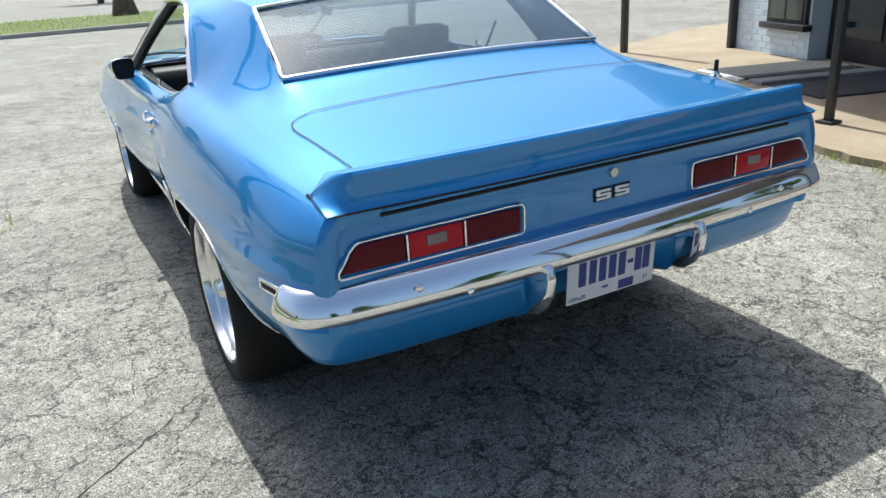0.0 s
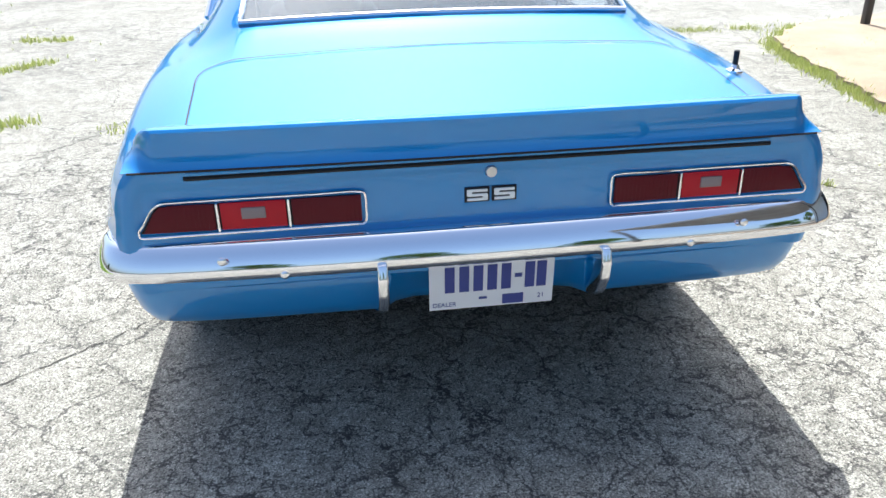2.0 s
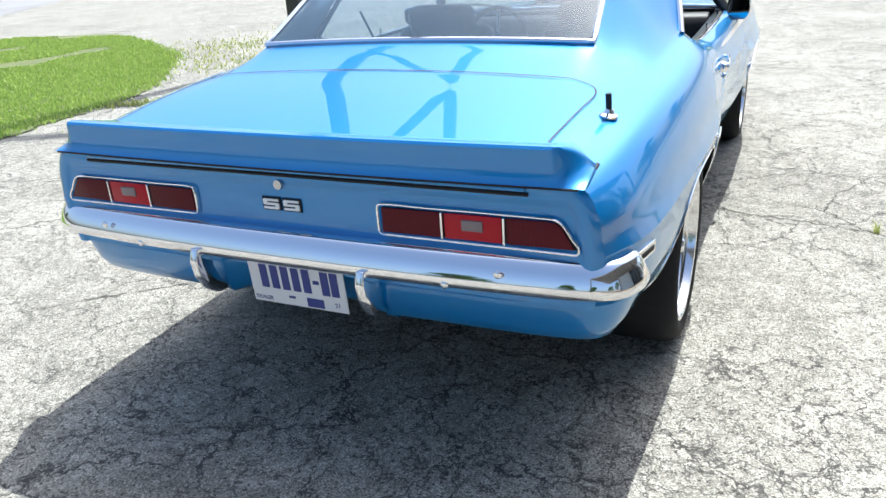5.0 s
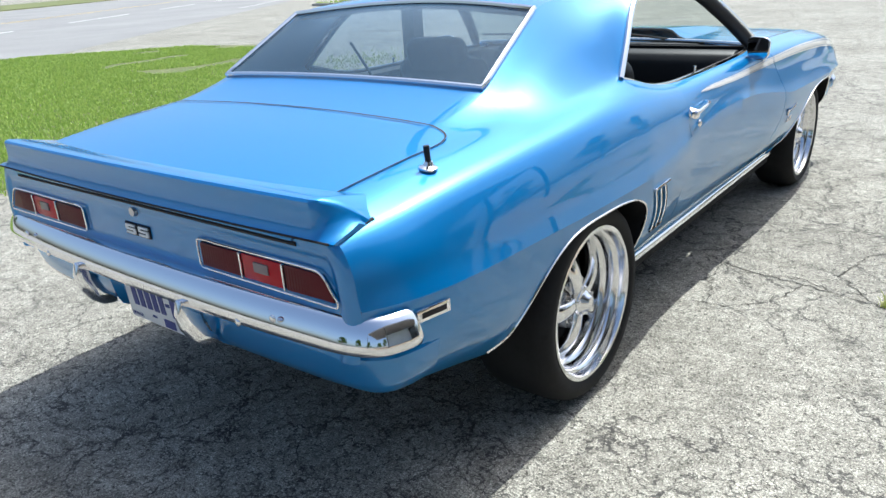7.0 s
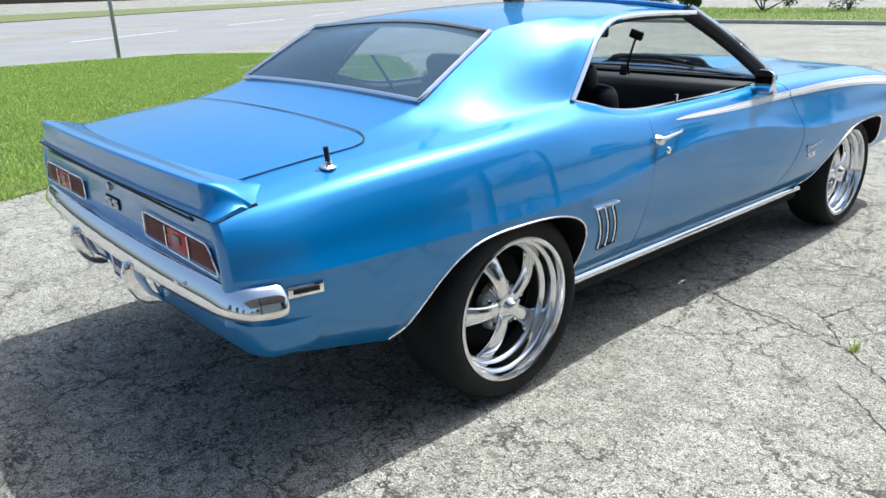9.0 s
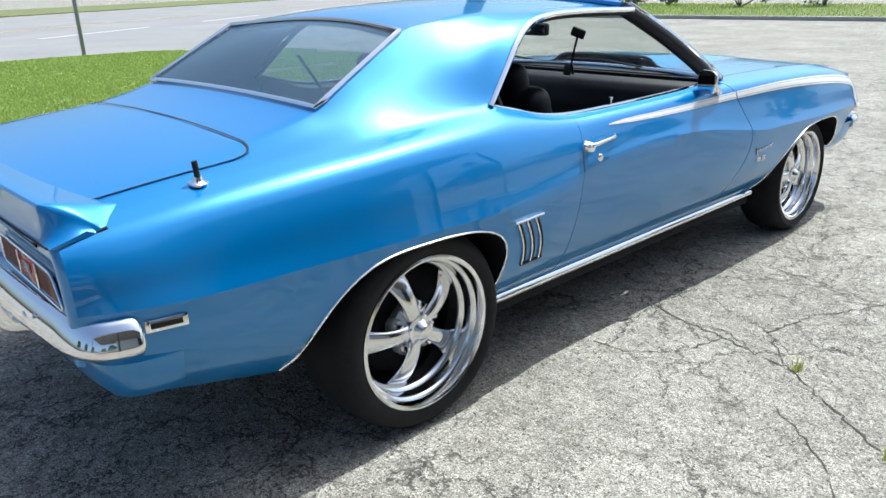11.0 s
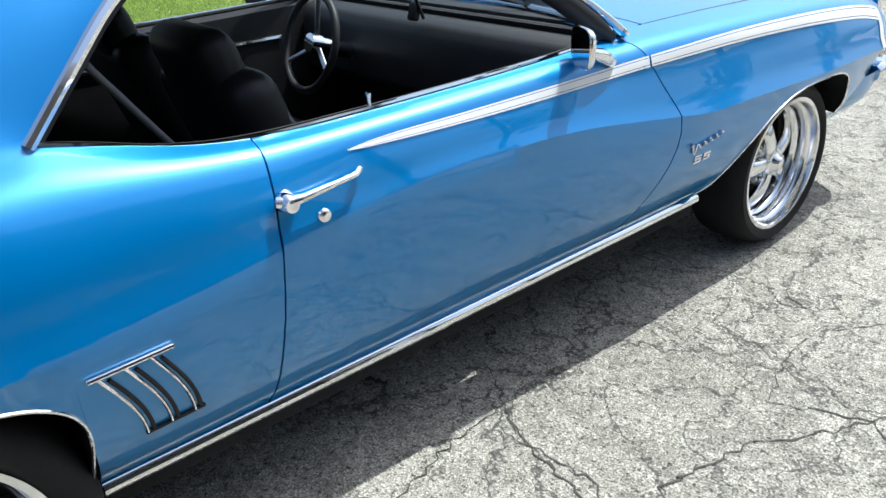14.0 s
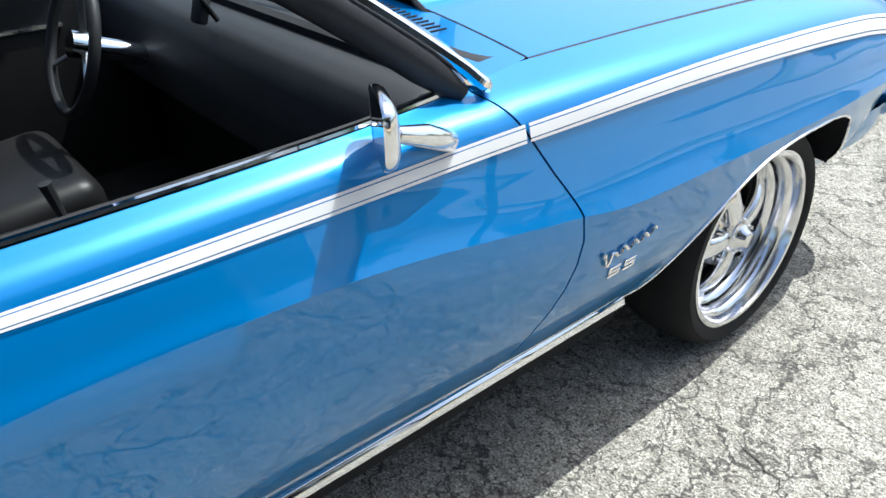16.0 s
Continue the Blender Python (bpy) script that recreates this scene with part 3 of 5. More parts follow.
# chrome along the side windows and belt
for sgn in (1, -1):
    pts = [(sgn * (x + 0.003), y, z) for y in np.linspace(0.40, 1.36, 40) for x, z in [WIN(y)]]
    part("drip_moulding", tube(pts, 0.011, 8), CHROME, car, "chrome side window moulding")
    part("window_seal", tube([(p[0] - sgn * 0.012, p[1] + 0.004, p[2] - 0.012) for p in pts], 0.010, 6), BLACK, car)
    pts = [(sgn * (BELT(y)[0] - 0.004), y, BELT(y)[1] + 0.004) for y in np.linspace(0.41, 1.80, 40)]
    part("belt_moulding", tube(pts, 0.005, 6), CHROME, car)
    part("window_slot", tube([(p[0] - sgn * 0.012, p[1], p[2] - 0.004) for p in pts], 0.007, 6), BLACK, car)

# tail panel with lamps
tail_sec = np.array(lower(-0.955, 14) + upper(-0.955, 24)[1:] + sail(-0.955)[1:])
tail_rows = []
for z in np.linspace(0.55, 0.838, 26):
    edge = float(np.interp(z, tail_sec[:, 2], tail_sec[:, 0]))
    row = []
    for f in np.concatenate([-1 + np.linspace(0, 0.14, 16), np.linspace(-0.84, 0.84, 33), 1 - np.linspace(0.14, 0, 16)]):
        d = (1 - abs(f)) * edge
        y = -0.955 - 0.013 * math.sin(min(1.0, d / 0.028) * math.pi / 2)
        inset = min(1.0, max(0.0, (d - 0.040) / 0.014)) * min(1.0, max(0.0, (0.800 - z) / 0.012))
        row.append((f * edge, y + 0.007 * inset * inset * (3 - 2 * inset), z))
    tail_rows.append(row)
part("tail_panel", sheet(tail_rows), PAINT, car)
rail_line = [(x, -0.9675, 0.813) for x in np.linspace(-0.66, 0.66, 24)]
part("trunk_gap", tube(rail_line, 0.0055, 6), BLACK, car)
part("trunk_lip", box((1.31, 0.016, 0.010), (0, -0.968, 0.8245), 0.004), PAINT, car)


def tail_lamp(sgn):
    """A lamp of three red lenses in a chrome frame."""
    y = -0.963
    lamp = part("tail_lamp", prism([(sgn * x, z) for x, z in ((0.292, 0.690), (0.292, 0.752), (0.730, 0.752), (0.768, 0.694))], "y", y - 0.002, y + 0.02), BLACK, car)
    ring = [(0.292, 0.684), (0.284, 0.690), (0.282, 0.720), (0.283, 0.752), (0.291, 0.760), (0.40, 0.761), (0.60, 0.762), (0.698, 0.762), (0.722, 0.759), (0.738, 0.747), (0.757, 0.718), (0.771, 0.698), (0.770, 0.688), (0.758, 0.684), (0.60, 0.684), (0.40, 0.684)]
    part("bezel", tube([(sgn * x, y - 0.006, z) for x, z in spline(ring + ring[:1], 110)[:-1]], 0.0030, 8, closed=True), CHROME, lamp, "chrome lamp frame")
    cells = (((0.292, 0.690), (0.292, 0.752), (0.444, 0.753), (0.444, 0.691)), ((0.456, 0.691), (0.456, 0.753), (0.596, 0.754), (0.596, 0.692)), ((0.608, 0.692), (0.608, 0.754), (0.700, 0.755), (0.722, 0.752), (0.735, 0.740), (0.762, 0.694)))
    for i, cell in enumerate(cells):
        part("lens", prism([(sgn * x, z) for x, z in cell], "y", y - 0.006, y - 0.001, 0.002), RED if i == 1 else REDDARK, lamp, "red ribbed lens")
        x0, x1 = cell[0][0], cell[2][0]
        for x in np.arange(x0 + 0.006, x1 - 0.004, 0.0095):
            if i != 1:
                part("lens_rib", box((0.003, 0.004, 0.054), (sgn * x, y - 0.0045, 0.722)), REDDARK, lamp)
    part("reverse_lens", box((0.052, 0.006, 0.026), (sgn * 0.526, y - 0.007, 0.728), 0.002), BACKUP, lamp, "frosted reversing lens")
    for x in (0.450, 0.602):
        part("lens_divider", box((0.006, 0.008, 0.066), (sgn * x, y - 0.006, 0.722), 0.002), CHROME, lamp, "chrome divider")


tail_lamp(1)
tail_lamp(-1)
bm = bmesh.new()
bmesh.ops.create_cone(bm, cap_ends=True, segments=24, radius1=0.0145, radius2=0.012, depth=0.012, matrix=pose(0, -0.966, 0.787, 90, 0, 0))
part("trunk_lock", bm, BRUSHED, car, "round chrome boot lock")


def badge(at, turn, w, h, parent):
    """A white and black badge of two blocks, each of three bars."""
    m = Matrix.Translation(at) @ turn
    for k in (-1, 1):
        back = box((w * 0.46, 0.005, h), (0, 0, 0), 0.002)
        bmesh.ops.transform(back, matrix=m @ Matrix.Translation((k * w * 0.25, 0, 0)), verts=back.verts)
        b = part("badge", back, BLACK, parent, "black and white badge block")
        for j, dx in ((-1, -0.015), (0, 0.0), (1, 0.015)):
            bar = box((w * 0.36, 0.004, h * 0.19), (0, 0, 0), 0.0015)
            bmesh.ops.transform(bar, matrix=m @ Matrix.Translation((k * w * 0.25 + dx * w * 0.5, -0.004, j * h * 0.29)), verts=bar.verts)
            part("badge_bar", bar, WHITE, b)
        for j, dx in ((1, -1), (-1, 1)):
            bar = box((w * 0.10, 0.004, h * 0.42), (0, 0, 0), 0.0015)
            bmesh.ops.transform(bar, matrix=m @ Matrix.Translation((k * w * 0.25 + dx * w * 0.145, -0.0038, j * h * 0.15)), verts=bar.verts)
            part("badge_bar", bar, WHITE, b)


badge((0, -0.963, 0.733), Matrix(), 0.125, 0.036, car)

# lower rear apron with a recess for the plate
def swept(path, profile, taper=0, low=0.35, rise=0.0):
    """Rings of a profile of (outward, z) along a plan path."""
    rings = []
    for i, (x, y) in enumerate(path):
        a, b = path[max(i - 1, 0)], path[min(i + 1, len(path) - 1)]
        d = Vector((b[0] - a[0], b[1] - a[1])).normalized()
        nrm = Vector((-d.y, d.x))
        if nrm.dot(Vector((x, y + 0.4))) < 0:
            nrm = -nrm
        end = min(i, len(path) - 1 - i)
        s = 1.0 if end >= taper else low + (1 - low) * math.sqrt(1 - ((taper - end) / taper) ** 2)
        mid = sum(z for o, z in profile) / len(profile)
        zo = rise * (1 - (x / 0.88) ** 2)
        rings.append([(x + nrm.x * o * s, y + nrm.y * o * s, mid + (z - mid) * s + zo) for o, z in profile])
    return rings


def whole(points, n):
    h = spline(points, n)
    return [tuple(p) for p in h] + [(-x, y) for x, y in h[::-1][1:]]


apath = whole([(0.868, -0.755), (0.861, -0.82), (0.842, -0.88), (0.80, -0.922), (0.70, -0.944), (0.40, -0.957), (0.0, -0.962)], 44)
apath = [(x, y + 0.05 * min(1.0, max(0.0, (0.225 - abs(x)) / 0.03))) for x, y in apath]
APRON = [(-0.006, 0.60), (-0.005, 0.566), (0.002, 0.556), (0.001, 0.545), (-0.006, 0.515), (-0.016, 0.482), (-0.034, 0.452), (-0.07, 0.430), (-0.16, 0.424)]
part("rear_valance", sheet(swept(apath, [(o, z - 0.012) for o, z in APRON])), PAINT, car)

# chrome bumper
bpath = whole([(0.862, -0.842), (0.862, -0.86), (0.856, -0.888), (0.836, -0.925), (0.785, -0.948), (0.68, -0.962), (0.45, -0.978), (0.2, -0.986), (0.0, -0.988)], 52)
BUMPER = [(-0.030, 0.684), (-0.006, 0.691), (0.008, 0.690), (0.018, 0.682), (0.032, 0.660), (0.041, 0.638), (0.0435, 0.622), (0.039, 0.608), (0.026, 0.599), (0.004, 0.594), (-0.020, 0.592), (-0.034, 0.605), (-0.034, 0.660)]
rings = swept(bpath, [(o, z - 0.026 + (0.004 if z < 0.63 else 0)) for o, z in BUMPER], 3, 0.72, 0.006)
bm = sheet(rings, close=True)
allv = list(bm.verts)
bm.faces.new(allv[:len(BUMPER)])
bm.faces.new(allv[-len(BUMPER):])
bumper = part("rear_bumper", bm, CHROME, car, "chrome rear bumper bar")
for sgn in (1, -1):
    for x, z, d in ((0.60, 0.635, 0.026), (0.47, 0.594, 0.020)):
        bm = bmesh.new()
        bmesh.ops.create_uvsphere(bm, u_segments=12, v_segments=8, radius=0.010)
        bmesh.ops.transform(bm, matrix=Matrix.Translation((sgn * x, -0.979 - d - (0.010 if z > 0.63 else 0.020), z + 0.002)) @ Matrix.Diagonal((1, 0.45, 1, 1)), verts=bm.verts)
        part("bumper_bolt", bm, CHROME, bumper)
    out = [(-1.040, 0.612), (-1.052, 0.575), (-1.045, 0.53), (-1.02, 0.485), (-0.985, 0.458), (-0.945, 0.452), (-0.945, 0.475), (-0.97, 0.50), (-0.985, 0.54), (-0.985, 0.60)]
    part("bumper_guard", prism(out, "x", sgn * 0.257 - 0.012, sgn * 0.257 + 0.012, 0.006, 3), CHROME, bumper, "chrome bumper guard")

# licence plate with bars for its marks
PLATE_AT = Matrix.Translation((0.006, -0.962, 0.513)) @ pose(0, 0, 0, 4, 0, 0)
def on_plate(name, w, h, x, z, d, material, parent, bevel=0.0):
    bm = box((w, d, h), (0, 0, 0), bevel)
    bmesh.ops.transform(bm, matrix=PLATE_AT @ Matrix.Translation((x, -0.003 if d < 0.003 else 0, z)), verts=bm.verts)
    return part(name, bm, material, parent)


plate = on_plate("licence_plate", 0.304, 0.150, 0, 0, 0.004, PLATE, car, 0.0015)
plate["label"] = "white licence plate with blue marks"
for k, x in enumerate((-0.103, -0.068, -0.034, 0.000, 0.034, 0.064, 0.092, 0.121)):
    on_plate("mark", 0.0235 if k != 5 else 0.018, 0.070 if k != 5 else 0.010, x, 0.008, 0.002, PLATEBLUE, plate)


def lettering(words, size, x, z, material, parent):
    """Raised flat words on the plate."""
    font = bpy.data.curves.new("words", "FONT")
    font.body, font.size, font.extrude, font.align_x, font.align_y = words, size, 0.0004, "CENTER", "CENTER"
    tmp = bpy.data.objects.new("words", font)
    scene.collection.objects.link(tmp)
    bpy.context.view_layer.update()
    me = bpy.data.meshes.new_from_object(tmp.evaluated_get(bpy.context.evaluated_depsgraph_get()))
    bpy.data.objects.remove(tmp)
    bm = bmesh.new()
    bm.from_mesh(me)
    bmesh.ops.transform(bm, matrix=PLATE_AT @ Matrix.Translation((x, -0.0027, z)) @ pose(0, 0, 0, 90, 0, 0), verts=bm.verts)
    return part("lettering", bm, material, parent, smooth=False)


lettering("DEC", 0.019, -0.122, 0.0585, PLATEBLUE, plate)
lettering("MISSOURI", 0.0185, 0.004, 0.061, PLATEBLUE, plate)
lettering("DEALER", 0.0165, -0.116, -0.061, PLATEBLUE, plate)
lettering("21", 0.018, 0.122, -0.054, PLATEBLUE, plate)
on_plate("mark", 0.020, 0.006, -0.022, -0.048, 0.002, PLATEBLUE, plate)
on_plate("dealer_tag", 0.052, 0.026, 0.052, -0.056, 0.0025, PLATEBLUE, plate)

# spoiler on the boot lid
spoil_rows = []
for f in np.concatenate([np.linspace(-1, -0.89, 21), np.linspace(-0.87, 0.87, 41), np.linspace(0.89, 1, 21)]):
    a = abs(f)
    x = f * 0.783
    d = max(0.0, (a - 0.91) / 0.09)
    d2 = d**1.15
    bow = -0.016 * (1 - a * a)
    top, back = 0.919 - 0.070 * d**2.1, 0.100 * d**1.5
    ring = [(-0.79 - 0.055 * d2, 0.892 - 0.040 * d2 - 0.008 * a * a), (-0.85, 0.899 - 0.048 * d2), (-0.915 + 0.62 * back, top - 0.004), (-0.945 + 0.90 * back, top + 0.001), (-0.958 + back, top), (-0.963 + back, top - 0.006),
            (-0.962 + 0.70 * back, 0.893 - 0.036 * d2), (-0.962 + 0.35 * back, 0.866 - 0.020 * d2), (-0.966 + 0.12 * back, 0.845 - 0.006 * d2), (-0.972, 0.834), (-0.965, 0.830), (-0.88, 0.832), (-0.80 - 0.045 * d2, 0.862 - 0.010 * d2)]
    spoil_rows.append([(x, y + bow, z) for y, z in ring])
bm = sheet(spoil_rows, close=True)
ends = list(bm.verts)
bm.faces.new(ends[:13])
bm.faces.new(ends[-13:])
part("rear_spoiler", bm, PAINT, car, "painted ducktail boot spoiler")
for sgn in (1, -1):
    part("spoiler_gap", tube([(sgn * 0.780, -0.846, 0.853), (sgn * 0.776, -0.90, 0.838), (sgn * 0.764, -0.945, 0.826)], 0.005, 6), BLACK, car)

part("spoiler_joint", tube([(0.770 * f, -0.9735 - 0.016 * (1 - f * f), 0.8325) for f in np.linspace(-1, 1, 40)], 0.0028, 6), BLACK, car)

# aerial stub
bm = lathe([(0.0, 0.0), (0.024, 0.0), (0.024, 0.005), (0.014, 0.010), (0.010, 0.020), (0.0, 0.020)], (0, 0, 0), 20)
bmesh.ops.transform(bm, matrix=Matrix.Translation((0.748, -0.607, 0.902)) @ pose(0, 0, 0, 0, -83, 0), verts=bm.verts)
aerial = part("antenna_base", bm, CHROME, car, "chrome aerial base")
part("antenna_mast", tube([(0.749, -0.607, 0.918), (0.748, -0.610, 0.960)], 0.0075, 10), BLACK, aerial, "short black aerial mast")

# stripe of three bands along each side, turned down at the nose
STRIPE = curve((0.925, (0.846, 0.0)), (0.98, (0.846, 0.010)), (1.25, (0.842, 0.021)), (1.5, (0.841, 0.025)), (1.9, (0.846, 0.030)), (2.3, (0.844, 0.036)), (2.63, (0.832, 0.040)), (3.0, (0.806, 0.044)), (3.2, (0.782, 0.046)), (3.34, (0.755, 0.05)))
for lo, hi in ((-0.5, -0.34), (-0.28, 0.28), (0.34, 0.5)):
    for a, b in ((0.935, FRONTSEAM(0.845) - 0.004), (FRONTSEAM(0.845) + 0.004, 3.34)):
        rows = []
        for y in np.linspace(a, b, 44):
            z, w = STRIPE(y)
            row = []
            for u in np.linspace(lo, hi, 4):
                zz = z + u * w
                row.append((side_x(y, zz) + 0.0030, y, zz))
            rows.append(row)
        both("stripe", rows, WHITE, label="white pinstriped side stripe")
rows = []
for z in np.linspace(0.775, 0.62, 14):
    row = []
    for u in np.linspace(0, 1, 5):
        y = 3.315 + 0.045 * u - 0.03 * (z - 0.62)
        row.append((side_x(y, z) + 0.003, y, z))
    rows.append(row)
both("stripe", rows, WHITE)

# chrome lips of the wheel openings, rocker mouldings, side marker lamps
for pts in (RARCH, FARCH):
    dense = spline(pts, 60)
    for sgn in (1, -1):
        line = []
        for y, z in dense:
            (xb, zb), (xc, zc), xl = BOT(y), CRE(y), LOW(y)
            prof = spline([(xb, zb), (0.5 * xb + 0.5 * xl + 0.006, zb + 0.20 * (zc - zb)), (xl, zb + 0.58 * (zc - zb)), (xc, zc)], 30)
            line.append((sgn * (float(np.interp(z, prof[:, 1], prof[:, 0])) + 0.001), y, z))
        part("arch_moulding", tube(line, 0.0038, 7), CHROME, car, "thin chrome wheel arch moulding")
        inner = [[(p[0], p[1], p[2]) for p in line], [(p[0] - sgn * 0.03, p[1], p[2] + 0.004) for p in line], [(sgn * 0.45, p[1], p[2] + 0.02) for p in line]]
        part("wheel_well", sheet(inner), UNDER, car)
        yc = sum(p[1] for p in line) / len(line)
        part("inner_wall", box((0.02, 1.05, 0.30), (sgn * 0.45, yc, 0.50)), UNDER, car)
for sgn in (1, -1):
    rows = []
    for y in np.linspace(0.335, 2.305, 40):
        x = 0.805
        rows.append([(sgn * (x + dx), y, z) for dx, z in ((-0.02, 0.310), (0.004, 0.308), (0.010, 0.302), (0.012, 0.286), (0.006, 0.277), (-0.02, 0.275))])
    bm = sheet(rows, close=True)
    bm.faces.new([v for v in bm.verts][:6])
    bm.faces.new([v for v in bm.verts][-6:])
    part("rocker_moulding", bm, CHROME, car, "chrome sill moulding")
    rows = [[(sgn * 0.80, y, 0.285), (sgn * 0.795, y, 0.235), (sgn * 0.74, y, 0.215)] for y in np.linspace(0.30, 2.30, 8)]
    part("sill", sheet(rows), UNDER, car)
    for y, z, lab in ((-0.787, 0.632, "chrome framed side marker"), (3.42, 0.60, "chrome framed side marker")):
        x = side_x(y, z)
        slope = math.degrees(math.atan2(side_x(y + 0.05, z) - side_x(y - 0.05, z), 0.1))
        turn = pose(0, 0, 0, 0, 0, -sgn * slope)
        fr = box((0.014, 0.098, 0.032), (sgn * x, y, z), 0.003, turn)
        mk = part("side_marker", fr, CHROME, car, lab)
        part("marker_lens", box((0.014, 0.072, 0.014), (sgn * (x + 0.0015), y, z), 0.001, turn), BLACK if y < 0 else BACKUP, mk)

# three sloping louvres before each rear wheel
for sgn in (1, -1):
    cap = [(sgn * (side_x(y, 0.612) + 0.006), y, 0.612) for y in np.linspace(0.352, 0.502, 8)]
    top = part("louver_cap", tube(cap, 0.0048, 8), CHROME, car, "chrome louvre cap")
    for k in range(3):
        y0 = 0.368 + 0.046 * k
        line = []
        for u in np.linspace(0, 1, 16):
            z = 0.608 - 0.170 * u
            y = y0 + 0.034 * math.sin(u * 1.9) + 0.028 * u
            line.append((sgn * (side_x(y, z) + 0.004), y, z))
        part("louver", tube(line, 0.0034, 7), CHROME, top, "chrome louvre blade")
        part("louver_slot", tube([(p[0] - sgn * 0.003, p[1] + 0.012, p[2]) for p in line[1:]], 0.0048, 6, flat=0.8), BLACK, top)
    foot = [(sgn * (side_x(y, 0.44) + 0.002), y, 0.437) for y in np.linspace(0.425, 0.54, 6)]
    part("louver_foot", tube(foot, 0.0045, 6), BLACK, top)

# door handles, locks, badges on the wings
for sgn, door in zip((1, -1), doors):
    def on(y, z, out):
        return (sgn * (side_x(y, z) + out), y, z)
    grip = part("door_handle", tube([on(0.755, 0.795, 0.006), on(0.775, 0.795, 0.022), on(0.80, 0.797, 0.027), on(0.88, 0.803, 0.026), on(0.925, 0.806, 0.024), on(0.945, 0.807, 0.008)], [0.012, 0.012, 0.009, 0.0065, 0.0065, 0.0075], 10), CHROME, door, "chrome pull handle")
    bm = lathe([(0.0, 0.030), (0.014, 0.030), (0.018, 0.024), (0.022, 0.010), (0.024, 0.0)], (0, 0, 0), 24)
    bmesh.ops.transform(bm, matrix=Matrix.Translation(on(0.775, 0.790, 0.0)) @ Matrix.Diagonal((sgn, 1, 1, 1)), verts=bm.verts)
    part("push_button", bm, CHROME, door, "round chrome push button")
    bm = lathe([(0.0, 0.007), (0.010, 0.007), (0.014, 0.004), (0.0155, 0.0)], (0, 0, 0), 20)
    bmesh.ops.transform(bm, matrix=Matrix.Translation(on(0.848, 0.740, 0.0)) @ Matrix.Diagonal((sgn, 1, 1, 1)), verts=bm.verts)
    part("door_lock", bm, CHROME, door, "round chrome door lock")
    part("lock_knob", tube([(sgn * 0.800, 1.04, 0.885), (sgn * 0.800, 1.04, 0.915), (sgn * 0.800, 1.04, 0.927)], [0.004, 0.005, 0.008], 10), CHROME, door)
    # mirror on its stalk
    part("mirror_stalk", tube([on(1.755, 0.872, -0.002), on(1.735, 0.874, 0.008), (sgn * 0.880, 1.685, 0.898), (sgn * 0.884, 1.635, 0.915)], [0.007, 0.017, 0.018, 0.012], 10), CHROME, door, "chrome mirror stalk")
    turn = pose(0, 0, 0, 0, 0, -26 * sgn)
    at = Matrix.Translation((sgn * 0.885, 1.615, 0.930)) @ turn
    oval = [((0.060 + 0.006 * math.sin(a)) * math.copysign(abs(math.cos(a)) ** 0.55, math.cos(a)), 0.051 * math.copysign(abs(math.sin(a)) ** 0.55, math.sin(a))) for a in np.linspace(0, 2 * math.pi, 40, endpoint=False)]
    bm = sheet([[(a * k, d, b * k) for a, b in oval] for d, k in ((-0.008, 0.92), (-0.009, 0.97), (-0.006, 1.0), (0.000, 0.99), (0.007, 0.93), (0.013, 0.78), (0.017, 0.5), (0.018, 0.08))], close=True)
    bmesh.ops.transform(bm, matrix=at, verts=bm.verts)
    mh = part("mirror_head", bm, CHROME, door, "chrome door mirror")
    bm = prism([(a * 0.925, b * 0.925) for a, b in oval], "y", -0.0082, -0.004)
    bmesh.ops.transform(bm, matrix=at, verts=bm.verts)
    # left glass is plain black: its dark reflection is put into the colour
    part("mirror_glass", bm, MIRROR if sgn > 0 else BLACK, mh)
    fender = fenders[0 if sgn > 0 else 1]
    squig = [on(2.045 + 0.155 * u, 0.562 + (0.019 if u < 0.2 else 0.0065) * math.sin(u * 34 + 0.6) + 0.020 * u, 0.004) for u in np.linspace(0, 1, 40)]
    part("script_badge", tube(squig, 0.0036, 6), POLISHED, fender, "chrome script badge")
    for y in (2.095, 2.140):
        for dz in (-0.010, 0.0, 0.010):
            part("badge_bar", box((0.004, 0.034, 0.0055), on(y, 0.522 + dz, 0.002), 0.001), CHROME, fender)
        for dz, dy in ((0.005, -0.013), (-0.005, 0.013)):
            part("badge_bar", box((0.004, 0.007, 0.011), on(y + dy, 0.522 + dz, 0.002), 0.001), CHROME, fender)

# nose: panel, grille, headlamps, bumper
nose_rows = []
for z in np.linspace(0.34, 0.77, 18):
    row = []
    for f in np.linspace(-1, 1, 41):
        w = side_x(3.6, max(0.43, min(z, 0.735)))
        row.append((f * w, 3.60 + 0.05 * (1 - f * f) - 0.02 * abs(z - 0.6), z))
    nose_rows.append(row)
part("nose_panel", sheet(nose_rows), PAINT, car)
part("hood_lip", sheet([[(f * BELT(3.5)[0], 3.5 + s * 0.13 + 0.02 * s * (1 - f * f), hood_z(f * BELT(3.5)[0], 3.5) - 0.055 * s * s) for f in np.linspace(-1, 1, 21)] for s in np.linspace(0, 1, 8)]), PAINT, car)
grille = part("grille", box((1.05, 0.03, 0.17), (0, 3.655, 0.62), 0.008), BLACK, car, "black front grille")
for k in range(9):
    part("grille_bar", box((1.03, 0.012, 0.004), (0, 3.672, 0.55 + 0.018 * k)), BRUSHED, grille)
